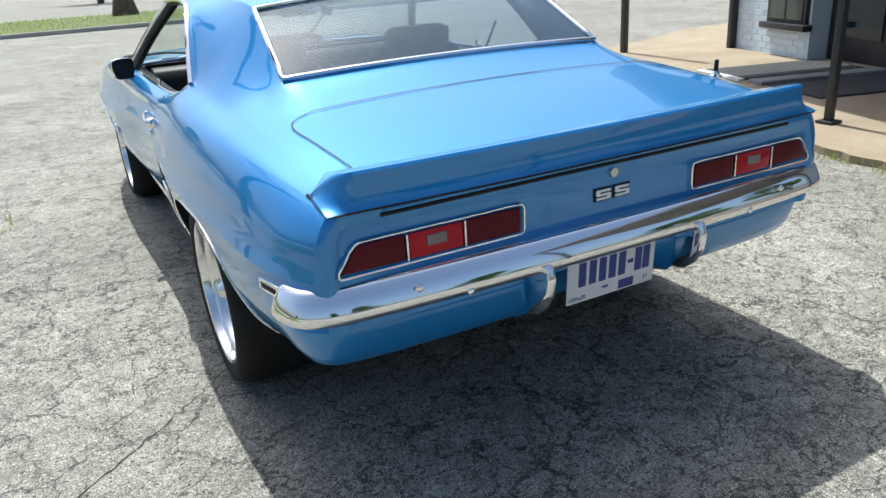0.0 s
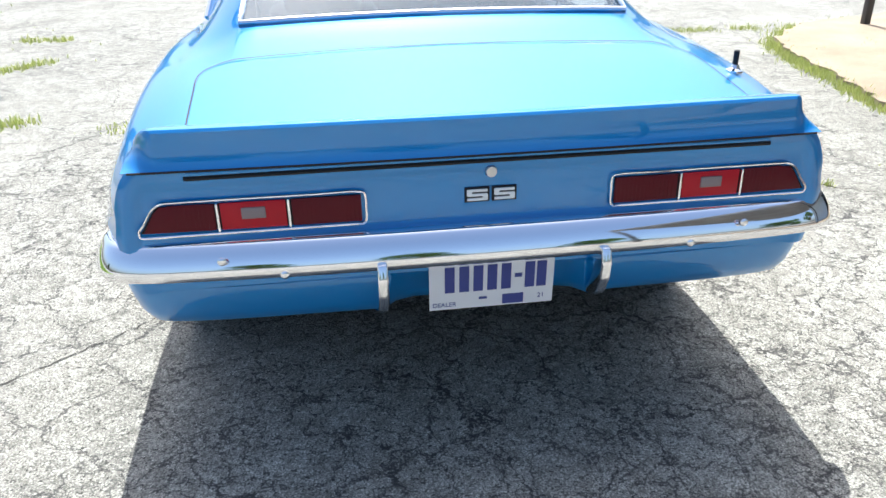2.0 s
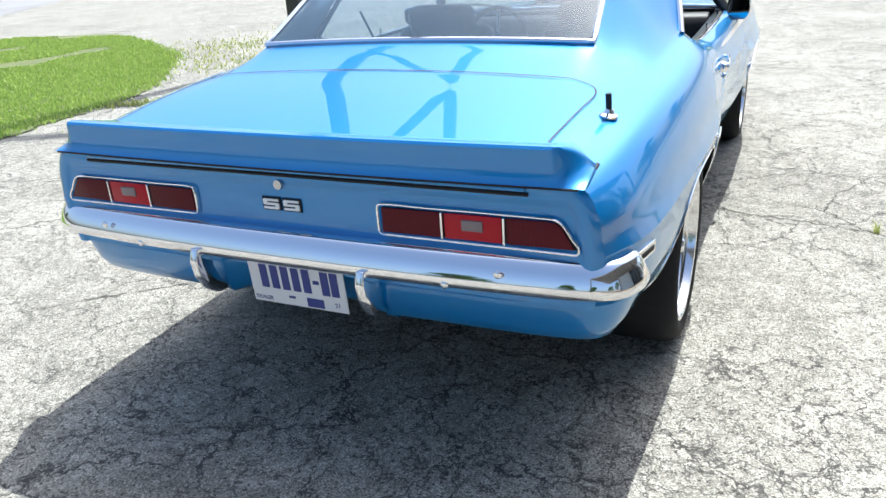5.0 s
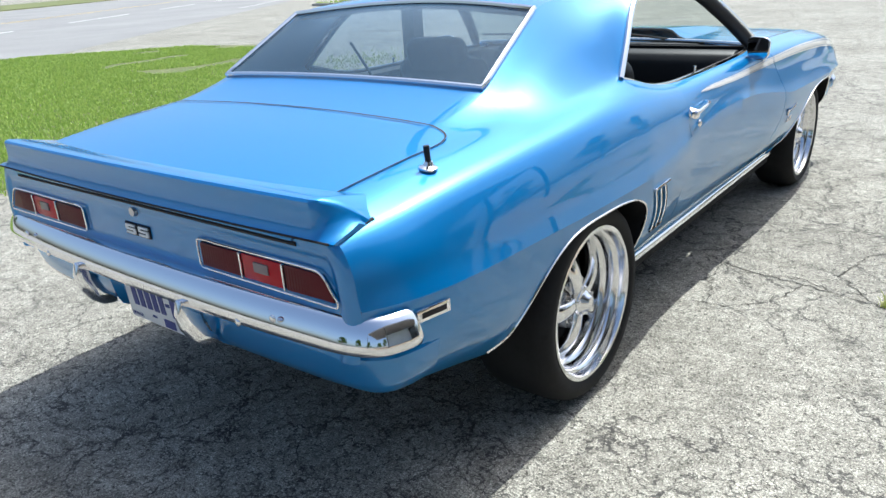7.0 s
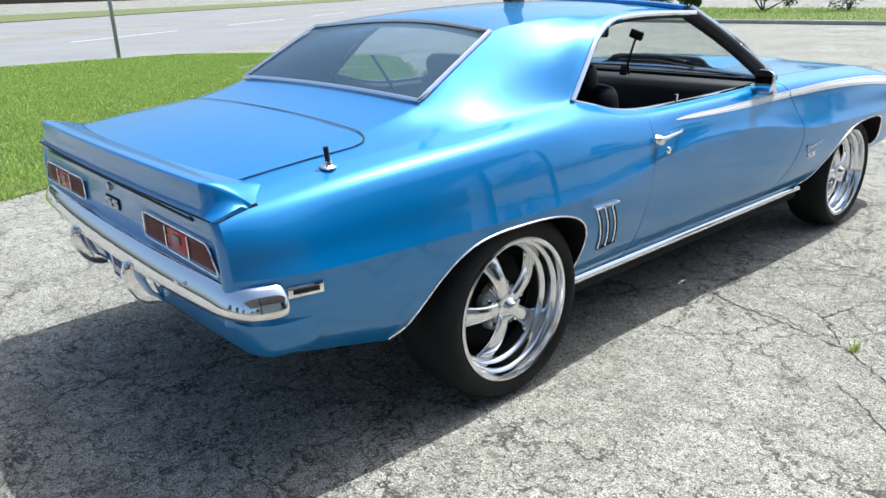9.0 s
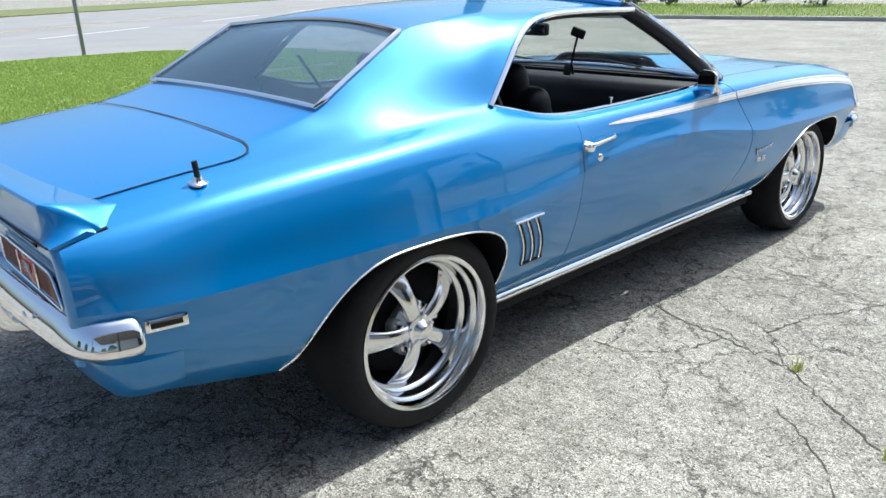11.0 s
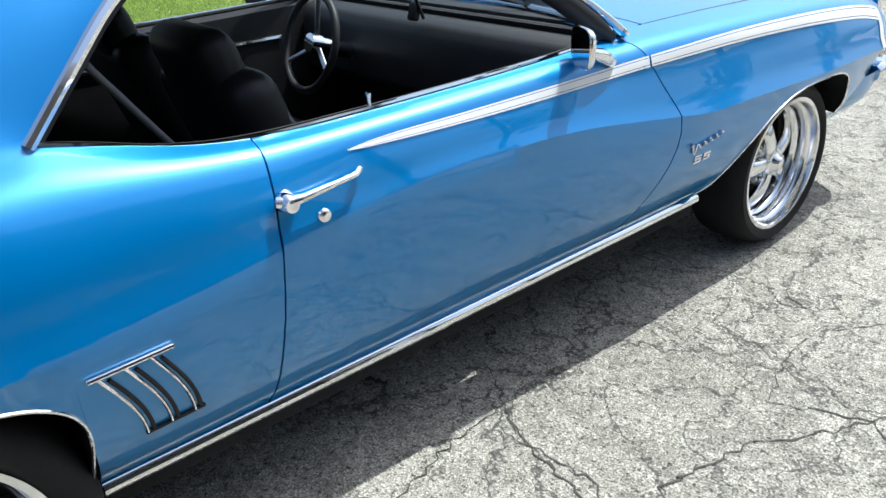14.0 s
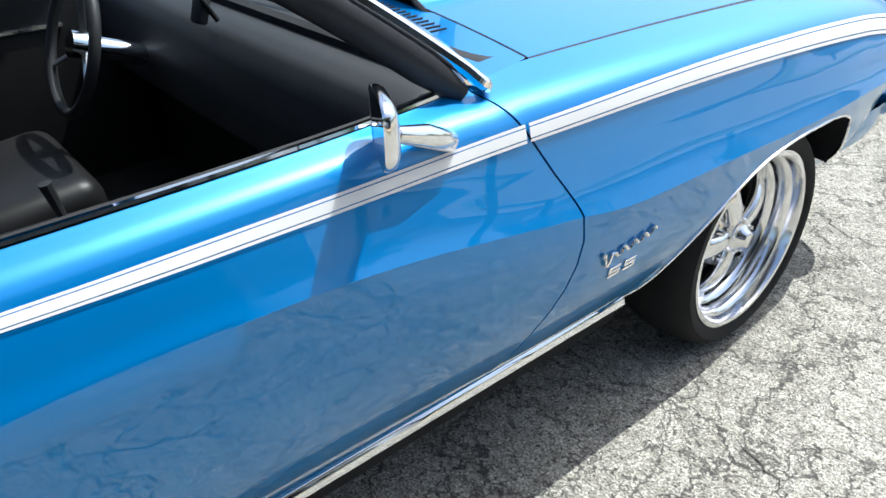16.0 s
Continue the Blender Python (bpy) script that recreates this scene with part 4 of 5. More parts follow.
for sgn in (1, -1):
    bm = lathe([(0.0, 0.03), (0.05, 0.026), (0.085, 0.01), (0.09, 0.0), (0.10, 0.0), (0.10, -0.03)], (0, 0, 0), 32)
    bmesh.ops.transform(bm, matrix=Matrix.Translation((sgn * 0.62, 3.64, 0.62)) @ pose(0, 0, 0, 0, 0, 90), verts=bm.verts)
    part("headlamp", bm, BRUSHED, car, "round headlamp")
fpath = whole([(0.855, 3.43), (0.850, 3.50), (0.81, 3.585), (0.70, 3.645), (0.4, 3.69), (0.0, 3.705)], 34)
FRONT = [(-0.03, 0.545), (0.008, 0.548), (0.024, 0.532), (0.030, 0.505), (0.024, 0.475), (0.008, 0.460), (-0.03, 0.465)]
bm = sheet(swept(fpath, FRONT, 3, 0.7), close=True)
allv = list(bm.verts)
bm.faces.new(allv[:7])
bm.faces.new(allv[-7:])
part("front_bumper", bm, CHROME, car, "chrome front bumper bar")
vpath = whole([(0.858, 3.11), (0.860, 3.25), (0.852, 3.42), (0.80, 3.55), (0.66, 3.615), (0.3, 3.655), (0.0, 3.66)], 34)
part("front_valance", sheet(swept(vpath, [(0.012, 0.52), (0.004, 0.455), (-0.012, 0.41), (-0.05, 0.365), (-0.12, 0.34)])), PAINT, car)

# underbody
part("floor_pan", box((1.36, 3.1, 0.03), (0, 1.65, 0.235)), UNDER, car)
part("trunk_floor", box((1.30, 0.72, 0.02), (0, -0.52, 0.63)), UNDER, car)
part("fuel_tank", box((0.9, 0.42, 0.12), (0, -0.58, 0.54), 0.04), UNDER, car)
part("rear_axle", tube([(-0.7, 0, 0.32), (0, 0, 0.32), (0.7, 0, 0.32)], 0.05, 10), UNDER, car)
part("front_axle", tube([(-0.7, 2.743, 0.29), (0.7, 2.743, 0.29)], 0.04, 10), UNDER, car)
part("engine_bay", box((1.1, 1.2, 0.35), (0, 2.75, 0.55)), UNDER, car)
part("tail_backing", box((1.45, 0.02, 0.30), (0, -0.88, 0.62)), UNDER, car)


# ---- wheels ----
def wheel(x, y, z, tyre_r, rim_r, width, sgn):
    face = 0.0
    w = part("wheel", lathe([(rim_r, -width + 0.02), (tyre_r - 0.030, -width + 0.008), (tyre_r - 0.008, -width + 0.03), (tyre_r, -width + 0.06), (tyre_r + 0.001, -width / 2), (tyre_r, -0.055), (tyre_r - 0.008, -0.022), (tyre_r - 0.022, -0.002), ((tyre_r + rim_r) / 2, 0.008), (rim_r + 0.014, 0.006), (rim_r + 0.004, -0.002), (rim_r - 0.006, -0.012)], (0, 0, 0), 72), RUBBER, car, "black low-profile tyre on a polished five-spoke rim")
    r = rim_r
    part("rim", lathe([(r + 0.003, -0.006), (r + 0.001, 0.001), (r - 0.006, 0.003), (r - 0.013, 0.0), (r - 0.016, -0.010), (r - 0.019, -0.026), (r - 0.028, -0.031), (r - 0.032, -0.040), (r - 0.036, -0.066), (r - 0.048, -0.074), (r - 0.052, -0.085), (r - 0.056, -0.115), (r - 0.060, -0.21)], (0, 0, 0), 72), POLISHED, w, "polished aluminium rim")
    for k in range(5):
        a = math.radians(126 + 72 * k)
        rows = []
        for u in np.linspace(0, 1, 16):
            rad = 0.026 + u * (r - 0.040 - 0.026)
            half = 0.027 - 0.012 * u * (1 - u) + 0.018 * u ** 1.6
            mid = -0.060 + 0.008 * math.sin(math.pi * u) - 0.052 * u ** 2.6
            thick = 0.020 - 0.006 * u
            ring = []
            for v in range(16):
                b = 2 * math.pi * v / 16
                ring.append((mid + thick * math.sin(b), rad, half * math.copysign(abs(math.cos(b)) ** 0.85, math.cos(b))))
            rows.append(ring)
        bm = sheet(rows, close=True)
        bmesh.ops.rotate(bm, cent=(0, 0, 0), matrix=Matrix.Rotation(a - math.pi / 2, 3, "X"), verts=bm.verts)
        part("spoke", bm, POLISHED, w)
        b = a + math.radians(36)
        nut = lathe([(0.0, 0.024), (0.009, 0.023), (0.0105, 0.015), (0.0115, 0.002), (0.016, 0.0), (0.0165, -0.004)], (0, 0, 0), 12)
        bmesh.ops.transform(nut, matrix=Matrix.Translation((-0.070, 0.072 * math.cos(b), 0.072 * math.sin(b))), verts=nut.verts)
        part("lug_nut", nut, POLISHED, w)
        boss = lathe([(0.0165, -0.002), (0.019, 0.0), (0.023, 0.0), (0.026, -0.004), (0.027, -0.03)], (0, 0, 0), 20)
        bmesh.ops.transform(boss, matrix=Matrix.Translation((-0.070, 0.072 * math.cos(b), 0.072 * math.sin(b))), verts=boss.verts)
        part("lug_boss", boss, GALV, w)
        screw = lathe([(0.0, 0.008), (0.005, 0.007), (0.006, 0.0)], (0, 0, 0), 10)
        bmesh.ops.transform(screw, matrix=Matrix.Translation((-0.036, 0.043 * math.cos(b), 0.043 * math.sin(b))), verts=screw.verts)
        part("cap_screw", screw, POLISHED, w)
    part("hub", lathe([(0.0, -0.012), (0.018, -0.012), (0.021, -0.014), (0.027, -0.026), (0.033, -0.030), (0.036, -0.034), (0.047, -0.036), (0.050, -0.042), (0.050, -0.062), (0.084, -0.078), (0.090, -0.10)], (0, 0, 0), 40), POLISHED, w, "polished centre cap")
    part("brake_disc", lathe([(0.03, -0.14), (r * 0.68, -0.14), (r * 0.68, -0.16), (0.03, -0.16)], (0, 0, 0), 40), UNDER, w)
    part("wheel_back", lathe([(0.0, -0.19), (r - 0.05, -0.19)], (0, 0, 0), 40), UNDER, w)
    w.matrix_basis = Matrix.Translation((x, y, z)) @ (Matrix() if sgn > 0 else Matrix.Rotation(math.pi, 4, "Z"))
    return w


for sgn in (1, -1):
    wheel(sgn * 0.893, 0.0, 0.328, 0.330, 0.252, 0.27, sgn)
    wheel(sgn * 0.880, 2.743, 0.310, 0.312, 0.245, 0.22, sgn)

# ---- inside ----
for sgn in (1, -1):
    rows = [[(sgn * (BELT(y)[0] - 0.03), y, BELT(y)[1] - 0.006), (sgn * 0.745, y, BELT(y)[1] - 0.02), (sgn * 0.715, y, 0.72), (sgn * 0.70, y, 0.40), (sgn * 0.70, y, 0.26)] for y in np.linspace(0.41, 1.85, 24)]
    card = part("door_card", sheet(rows), VINYL, car, "black vinyl inner door panel")
    part("door_card_trim", tube([(sgn * 0.722, y, 0.775) for y in np.linspace(0.80, 1.62, 10)], 0.008, 6), CHROME, card)
    part("arm_rest", box((0.06, 0.34, 0.05), (sgn * 0.69, 1.15, 0.62), 0.018), VINYL, card)
part("cabin_floor", box((1.42, 2.3, 0.02), (0, 0.95, 0.30)), CARPET, car)
part("tunnel", box((0.26, 1.6, 0.16), (0, 1.1, 0.36), 0.06), CARPET, car)
part("bulkhead", box((1.5, 0.03, 0.66), (0, 1.86, 0.58)), UNDER, car)
part("rear_bulkhead", box((1.24, 0.03, 0.62), (0, 0.0, 0.62)), UNDER, car)
dash_out = [(1.72, 0.76), (1.735, 0.84), (1.76, 0.880), (1.80, 0.894), (1.95, 0.897), (1.95, 0.66), (1.80, 0.60), (1.72, 0.66)]
dash = part("dashboard", prism([(y, z) for y, z in dash_out], "x", -0.73, 0.73, 0.012), DASH, car, "black padded dashboard")
part("dash_top", box((1.40, 0.10, 0.02), (0, 2.0, 0.897), 0.005), DASH, dash)
part("console", box((0.18, 0.56, 0.18), (0, 1.22, 0.42), 0.03), VINYL, car)
part("shifter", tube([(0, 1.36, 0.50), (0.0, 1.34, 0.62)], [0.007, 0.015], 8), DASH, car)


def bucket_seat(x):
    cushion = box((0.50, 0.54, 0.17), (x, 1.22, 0.44), 0.055, pose(0, 0, 0, 6, 0, 0), segments=4)
    seat = part("front_seat", cushion, VINYL, car, "black vinyl bucket seat")
    back = box((0.48, 0.14, 0.56), (x, 0.955, 0.69), 0.06, pose(0, 0, 0, 17, 0, 0), segments=4)
    part("backrest", back, VINYL, seat)
    part("headrest", box((0.33, 0.11, 0.21), (x, 0.865, 0.950), 0.05, pose(0, 0, 0, 16, 0, 0), segments=4), VINYL, seat)
    for s in (1, -1):
        part("seat_piping", tube([(x + 0.20 * s, 0.935, 0.90), (x + 0.225 * s, 0.98, 0.80), (x + 0.225 * s, 1.06, 0.58)], 0.011, 8), PIPING, seat)
        part("headrest_post", tube([(x + 0.06 * s, 0.90, 0.86), (x + 0.06 * s, 0.88, 0.93)], 0.006, 8), CHROME, seat)


bucket_seat(0.36)
bucket_seat(-0.36)
rear_seat = part("rear_seat", box((1.20, 0.44, 0.16), (0, 0.30, 0.48), 0.06, segments=4), VINYL, car, "black vinyl rear bench")
part("backrest", box((1.20, 0.14, 0.50), (0, 0.08, 0.72), 0.06, pose(0, 0, 0, 16, 0, 0), segments=4), VINYL, rear_seat)
for sgn in (1, -1):
    rows = [[(sgn * (0.615 - 0.02 * u), 0.55 + 0.19 * u + d, 1.06 - 0.29 * u) for d in (-0.009, 0.009)] for u in np.linspace(0, 1, 12)]
    shell(part("seat_belt", sheet(rows), PIPING, car, "dark grey woven seat belt strap"), 0.002)
# steering wheel
m = Matrix.Translation((-0.36, 1.55, 0.805)) @ pose(0, 0, 0, 70, 0, 0)
ringpts = [m @ Vector((0.172 * math.cos(a), 0.172 * math.sin(a), 0)) for a in np.linspace(0, 2 * math.pi, 48, endpoint=False)]
steer = part("steering_wheel", tube(ringpts, 0.014, 10, closed=True), DASH, car, "black steering wheel with metal spokes")
for a in (90, 210, 330):
    part("wheel_spoke", tube([m @ Vector((0, 0, -0.03)), m @ Vector((0.18 * math.cos(radians(a)), 0.18 * math.sin(radians(a)), 0))], 0.010, 8, flat=0.5), BRUSHED, steer)
part("horn_button", tube([m @ Vector((0, 0, -0.04)), m @ Vector((0, 0, 0.005))], 0.035, 16), CHROME, steer)
part("steering_column", tube([m @ Vector((0, 0, -0.04)), m @ Vector((0, 0, -0.22))], 0.03, 12), CHROME, car)
inside_mirror = part("rear_view_mirror", box((0.21, 0.03, 0.06), (0.0, 1.50, 1.135), 0.012), DASH, car, "inside rear view mirror")
part("mirror_face", box((0.19, 0.004, 0.048), (0.0, 1.4835, 1.135), 0.001), MIRROR, inside_mirror)
part("mirror_stem", tube([(0, 1.51, 1.14), (0, 1.50, 1.20)], 0.007, 8), CHROME, car)
# small camera on a stalk behind the screen
mount = part("phone_mount", tube([(0.06, 1.76, 0.90), (0.08, 1.72, 0.96), (0.14, 1.66, 1.03), (0.19, 1.62, 1.10)], 0.006, 8), BLACK, car, "black gadget stalk on the dashboard")
part("mount_head", box((0.07, 0.02, 0.045), (0.20, 1.61, 1.115), 0.008, pose(0, 0, 0, 0, 20, 20)), BLACK, mount)
part("mount_clamp", box((0.04, 0.025, 0.06), (0.05, 1.73, 0.925), 0.008, pose(0, 0, 0, -20, 0, 10)), BLACK, mount)


# ---- ground and surroundings ----
def flat(name, outline, z, material, label, category, kind="structure", h=0.0):
    bm = bmesh.new()
    if h:
        bm = prism(outline, "z", z - h, z)
    else:
        bm.faces.new([bm.verts.new((x, y, z)) for x, y in outline])
    return tagged(link(name, bm, material), label, category, kind=kind)


bm = bmesh.new()
bmesh.ops.create_grid(bm, x_segments=40, y_segments=40, size=1500)
tagged(link("ground", bm, ASPHALT), "worn grey asphalt lot with cracks", "ground", kind="structure")



def crack(points, width, seed):
    """An open crack: a thin uneven dark ribbon that wanders from point to point."""
    r = random.Random(seed)
    rows, line = [[], []], []
    for (x0, y0), (x1, y1) in zip(points, points[1:]):
        n = max(2, int(math.hypot(x1 - x0, y1 - y0) / 0.022))
        line += [(x0 + (x1 - x0) * k / n + r.gauss(0, 0.007), y0 + (y1 - y0) * k / n + r.gauss(0, 0.007)) for k in range(n)]
    line.append(points[-1])
    for k, (x, y) in enumerate(line):
        a, b = line[max(k - 1, 0)], line[min(k + 1, len(line) - 1)]
        d = Vector((b[0] - a[0], b[1] - a[1])).normalized()
        w = 0.75 * width * r.uniform(0.1, 1.0) * min(1.0, 0.3 + 0.25 * min(k, len(line) - 1 - k))
        for row, s in zip(rows, (-0.5, 0.5)):
            row.append((x - d.y * w * s, y + d.x * w * s, 0.0025))
    return rows


CRACKS = bmesh.new()
for k, (w, pts) in enumerate((
        (0.016, ((0.72, 1.41), (1.01, 1.26), (1.26, 1.22), (1.55, 1.15), (1.72, 1.02), (1.97, 0.83), (2.4, 0.5))),
        (0.012, ((1.55, 1.15), (1.36, 1.39), (1.43, 1.67), (1.6, 1.99), (1.95, 2.15))),
        (0.010, ((1.62, 0.87), (1.75, 0.77), (1.89, 0.63), (2.0, 0.40))),
        (0.011, ((0.86, 0.83), (1.08, 0.87), (1.21, 1.03), (1.26, 1.22))),
        (0.009, ((0.98, 0.82), (0.91, 1.12), (0.89, 1.33), (1.02, 1.25), (1.24, 1.28), (1.41, 1.19))),
        (0.010, ((-2.4, 1.42), (-1.64, 1.37), (-1.36, 1.27), (-1.11, 1.29), (-0.8, 1.2))),
        (0.011, ((-1.75, -0.7), (-1.4, -0.4), (-1.23, -0.26), (-1.07, -0.12), (-0.94, 0.01), (-0.6, 0.25))),
        (0.007, ((-1.16, 0.68), (-1.18, 0.32), (-1.22, -0.01))),
        (0.009, ((-2.68, 4.92), (-2.13, 4.04), (-2.01, 3.25), (-2.27, 3.08))),
        (0.009, ((0.66, 3.64), (0.83, 3.53), (0.95, 3.55), (1.4, 3.9), (2.2, 4.2))),
        (0.008, ((1.1, 2.41), (1.22, 2.36), (1.3, 2.28), (1.29, 2.13), (1.37, 1.84))),
        (0.012, ((1.37, 1.84), (1.48, 1.92), (1.59, 1.96), (1.65, 1.91), (1.95, 1.6))),
        (0.075, ((-16.0, 9.6), (-12.0, 9.9), (-9.6, 10.3), (-6.5, 10.1), (-5.1, 10.9), (-2.0, 11.6))),
        (0.008, ((1.3, 2.28), (1.6, 2.7), (1.55, 3.1), (1.9, 3.6))))):
    sheet(crack(pts, w, 40 + k), CRACKS)
tagged(link("ground_cracks", CRACKS, DIRT), "open dark cracks in the worn asphalt", "cracks", kind="stuff")

U, N = Vector((-0.62, 0.785)).normalized(), Vector((0.785, 0.62)).normalized()


def along(n, s):
    p = N * n + U * s
    return (p.x, p.y)


def band(name, n0, n1, s0, s1, z, material, label, category, h=0.0):
    return flat(name, [along(n0, s0), along(n1, s0), along(n1, s1), along(n0, s1)], z, material, label, category, h=h)


band("road", -40, -8.6, -200, 300, 0.006, ROAD, "sunlit grey two-way road surface", "road")
band("edge_line", -10.05, -9.95, 38, 50, 0.012, LINE, "faded white road edge line", "road marking")
for k in range(-6, 14):
    band("lane_dash", -16.78, -16.62, 28.3 + 12.2 * k - 7.3, 28.3 + 12.2 * k, 0.012, LINE, "worn white lane dash on the road", "road marking")
for n in (-22.6, -22.2):
    band("centre_line", n, n + 0.12, -200, 300, 0.012, YELLOW, "faded yellow centre line", "road marking")

LAWN = [(-3.3, -1.8), (-3.5, -0.7), (-3.95, 0.15), (-4.75, 0.9), (-5.0, 1.9), (-5.1, 3.0), (-5.4, 3.9), (-6.2, 5.0), (-7.2, 6.2), (-9.2, 7.6), (-11.4, 8.9), (-13.4, 8.5), (-14.6, 7.2), (-16.2, 6.0), (-16.6, 3.0), (-16.5, -1.8)]
def ragged(outline, step, wobble, seed):
    """The outline with many small uneven steps along its edge."""
    r, out = random.Random(seed), []
    for (x0, y0), (x1, y1) in zip(outline, outline[1:] + outline[:1]):
        n = max(1, int(math.hypot(x1 - x0, y1 - y0) / step))
        out += [(x0 + (x1 - x0) * k / n + r.gauss(0, wobble), y0 + (y1 - y0) * k / n + r.gauss(0, wobble)) for k in range(n)]
    return out


flat("lawn", ragged(LAWN, 0.12, 0.035, 3), 0.012, SOIL, "short green lawn beside the lot", "lawn", "structure")
STRIP = [(-26, 24.0), (-12.4, 23.6), (-2.0, 23.6), (10, 23.1), (60, 21.5), (60, 31.5), (10, 33.0), (-2, 34.0), (-26, 36.5)]
flat("far_lawn", STRIP, 0.10, SOIL, "green verge behind a kerb", "lawn", "structure", h=0.09)
bm = bmesh.new()
for a, b in zip(STRIP[:4], STRIP[1:5]):
    d = Vector((b[0] - a[0], b[1] - a[1]))
    box((d.length, 0.16, 0.13), ((a[0] + b[0]) / 2, (a[1] + b[1]) / 2 - 0.08, 0.062), 0.02, Matrix.Rotation(math.atan2(d.y, d.x), 4, "Z"), bm)
tagged(link("kerb", bm, KERB), "low grey concrete kerb", "kerb", kind="structure")
band("far_verge", -64, -41, -200, 300, 0.08, SOIL, "green verge across the road", "lawn", h=0.07)


def inside(x, y, poly):
    hit = False
    for (x0, y0), (x1, y1) in zip(poly, poly[1:] + poly[:1]):
        if (y0 > y) != (y1 > y) and x < (x1 - x0) * (y - y0) / (y1 - y0) + x0:
            hit = not hit
    return hit


def blades(name, spots, height, material, label):
    """One mesh of bent grass blades."""
    verts, faces = [], []
    for x, y, z, s in spots:
        a, h = random.uniform(0, 6.283), height * s * random.uniform(0.5, 1.2)
        w = 0.0025 + 0.0015 * s + 0.0008 * max(0, -x)
        lean = random.uniform(0.1, 0.7) * h
        b = random.uniform(0, 6.283)
        dx, dy, lx, ly = w * math.cos(a), w * math.sin(a), lean * math.cos(b), lean * math.sin(b)
        i = len(verts)
        verts += [(x - dx, y - dy, z), (x + dx, y + dy, z), (x + dx * 0.6 + lx * 0.4, y + dy * 0.6 + ly * 0.4, z + h * 0.6), (x - dx * 0.6 + lx * 0.4, y - dy * 0.6 + ly * 0.4, z + h * 0.6), (x + lx, y + ly, z + h)]
        faces += [(i, i + 1, i + 2, i + 3), (i + 3, i + 2, i + 4)]
    me = bpy.data.meshes.new(name)
    me.from_pydata(verts, [], faces)
    me.materials.append(material)
    return tagged(new(name, me), label, "grass", kind="stuff")


rng = random.Random(4)
spots = []
while len(spots) < 150000:
    x = -3.3 - 13.2 * rng.random() ** 1.25
    y = rng.uniform(-1.9, 8.4)
    if not inside(x + rng.gauss(0, 0.06), y + rng.gauss(0, 0.06), LAWN):
        continue
    if noise.noise((x * 0.9, y * 0.9, 0)) < (-0.30 if y > 5.6 - 0.12 * (x + 16) else -0.5):
        continue
    spots.append((x, y, 0.01, 1.0))
blades("lawn_grass", spots, 0.042, GRASS, "short green lawn grass in the sun")
spots = []
while len(spots) < 22000:
    x, y = rng.uniform(-26, 30), rng.uniform(23.4, 36)
    if inside(x, y, STRIP):
        spots.append((x, y, 0.10, 2.2))
blades("verge_grass", spots, 0.05, GRASS, "green verge grass behind the kerb")

# tan pad before the building, tufts along its edge
PAD = [(1.2, -6.0), (2.0, -3.8), (2.6, -1.6), (2.95, -0.4), (3.1, 0.55), (3.42, 2.0), (3.68, 3.0), (3.85, 3.85), (4.15, 4.7), (5.0, 5.6), (6.83, 6.2), (8.2, 6.75), (12, 6.75), (12, -6.0)]
flat("pavement", ragged(PAD, 0.10, 0.018, 8), 0.05, CONCRETE, "tan concrete pad before the building", "pavement", h=0.048)
spots = []
for (x0, y0), (x1, y1), count in (((3.0, -0.6), (3.08, 0.55), 500), ((3.08, 0.55), (3.42, 2.0), 1300), ((3.42, 2.0), (3.68, 3.0), 1300), ((3.68, 3.0), (3.84, 3.85), 1300), ((3.84, 3.85), (4.14, 4.7), 1200), ((4.14, 4.7), (5.0, 5.6), 900), ((2.93, 5.63), (4.5, 5.6), 900),
                                    ((-4.2, 2.2), (-3.8, 2.46), 500), ((-3.8, 2.46), (-2.45, 2.88), 900), ((-5.0, 2.9), (-4.4, 3.25), 380), ((-4.45, 3.25), (-4.2, 3.95), 300), ((-4.2, 3.95), (-3.42, 4.77), 420), ((-3.42, 4.77), (-3.05, 5.3), 260), ((-3.85, 6.75), (-3.3, 6.67), 420),
                                    ((3.05, 3.6), (2.57, 2.3), 240), ((2.57, 2.3), (2.3, 1.3), 160), ((4.3, 4.1), (5.3, 4.3), 300)):
    for k in range(count):
        u = rng.random()
        if noise.noise((u * 6 + x0 * 3, y0, 2)) < -0.15:
            continue
        spots.append((x0 + (x1 - x0) * u + rng.gauss(-0.03, 0.05), y0 + (y1 - y0) * u + rng.gauss(0, 0.07), 0.0, rng.uniform(0.5, 1.6)))
for cx, cy, r, count in ((5.0, 5.2, 0.30, 900), (5.9, 5.7, 0.16, 500), (2.9, 0.75, 0.12, 160), (-4.1, 2.0, 0.14, 130), (-4.35, 2.75, 0.05, 90), (-5.2, 5.4, 0.3, 160), (-6.0, 5.6, 0.5, 380), (-7.0, 7.2, 0.5, 420), (-5.6, 7.0, 0.3, 160), (-6.8, 6.5, 1.2, 900), (-1.75, 2.6, 0.12, 60), (1.98, 0.83, 0.012, 22), (1.57, 1.16, 0.012, 18), (2.1, 0.72, 0.015, 22)):
    for k in range(count):
        spots.append((rng.gauss(cx, r), rng.gauss(cy, r), 0.0, rng.uniform(0.4, 1.3)))
blades("weeds", spots, 0.045, WEED, "tufts of weeds in the joints of the lot")


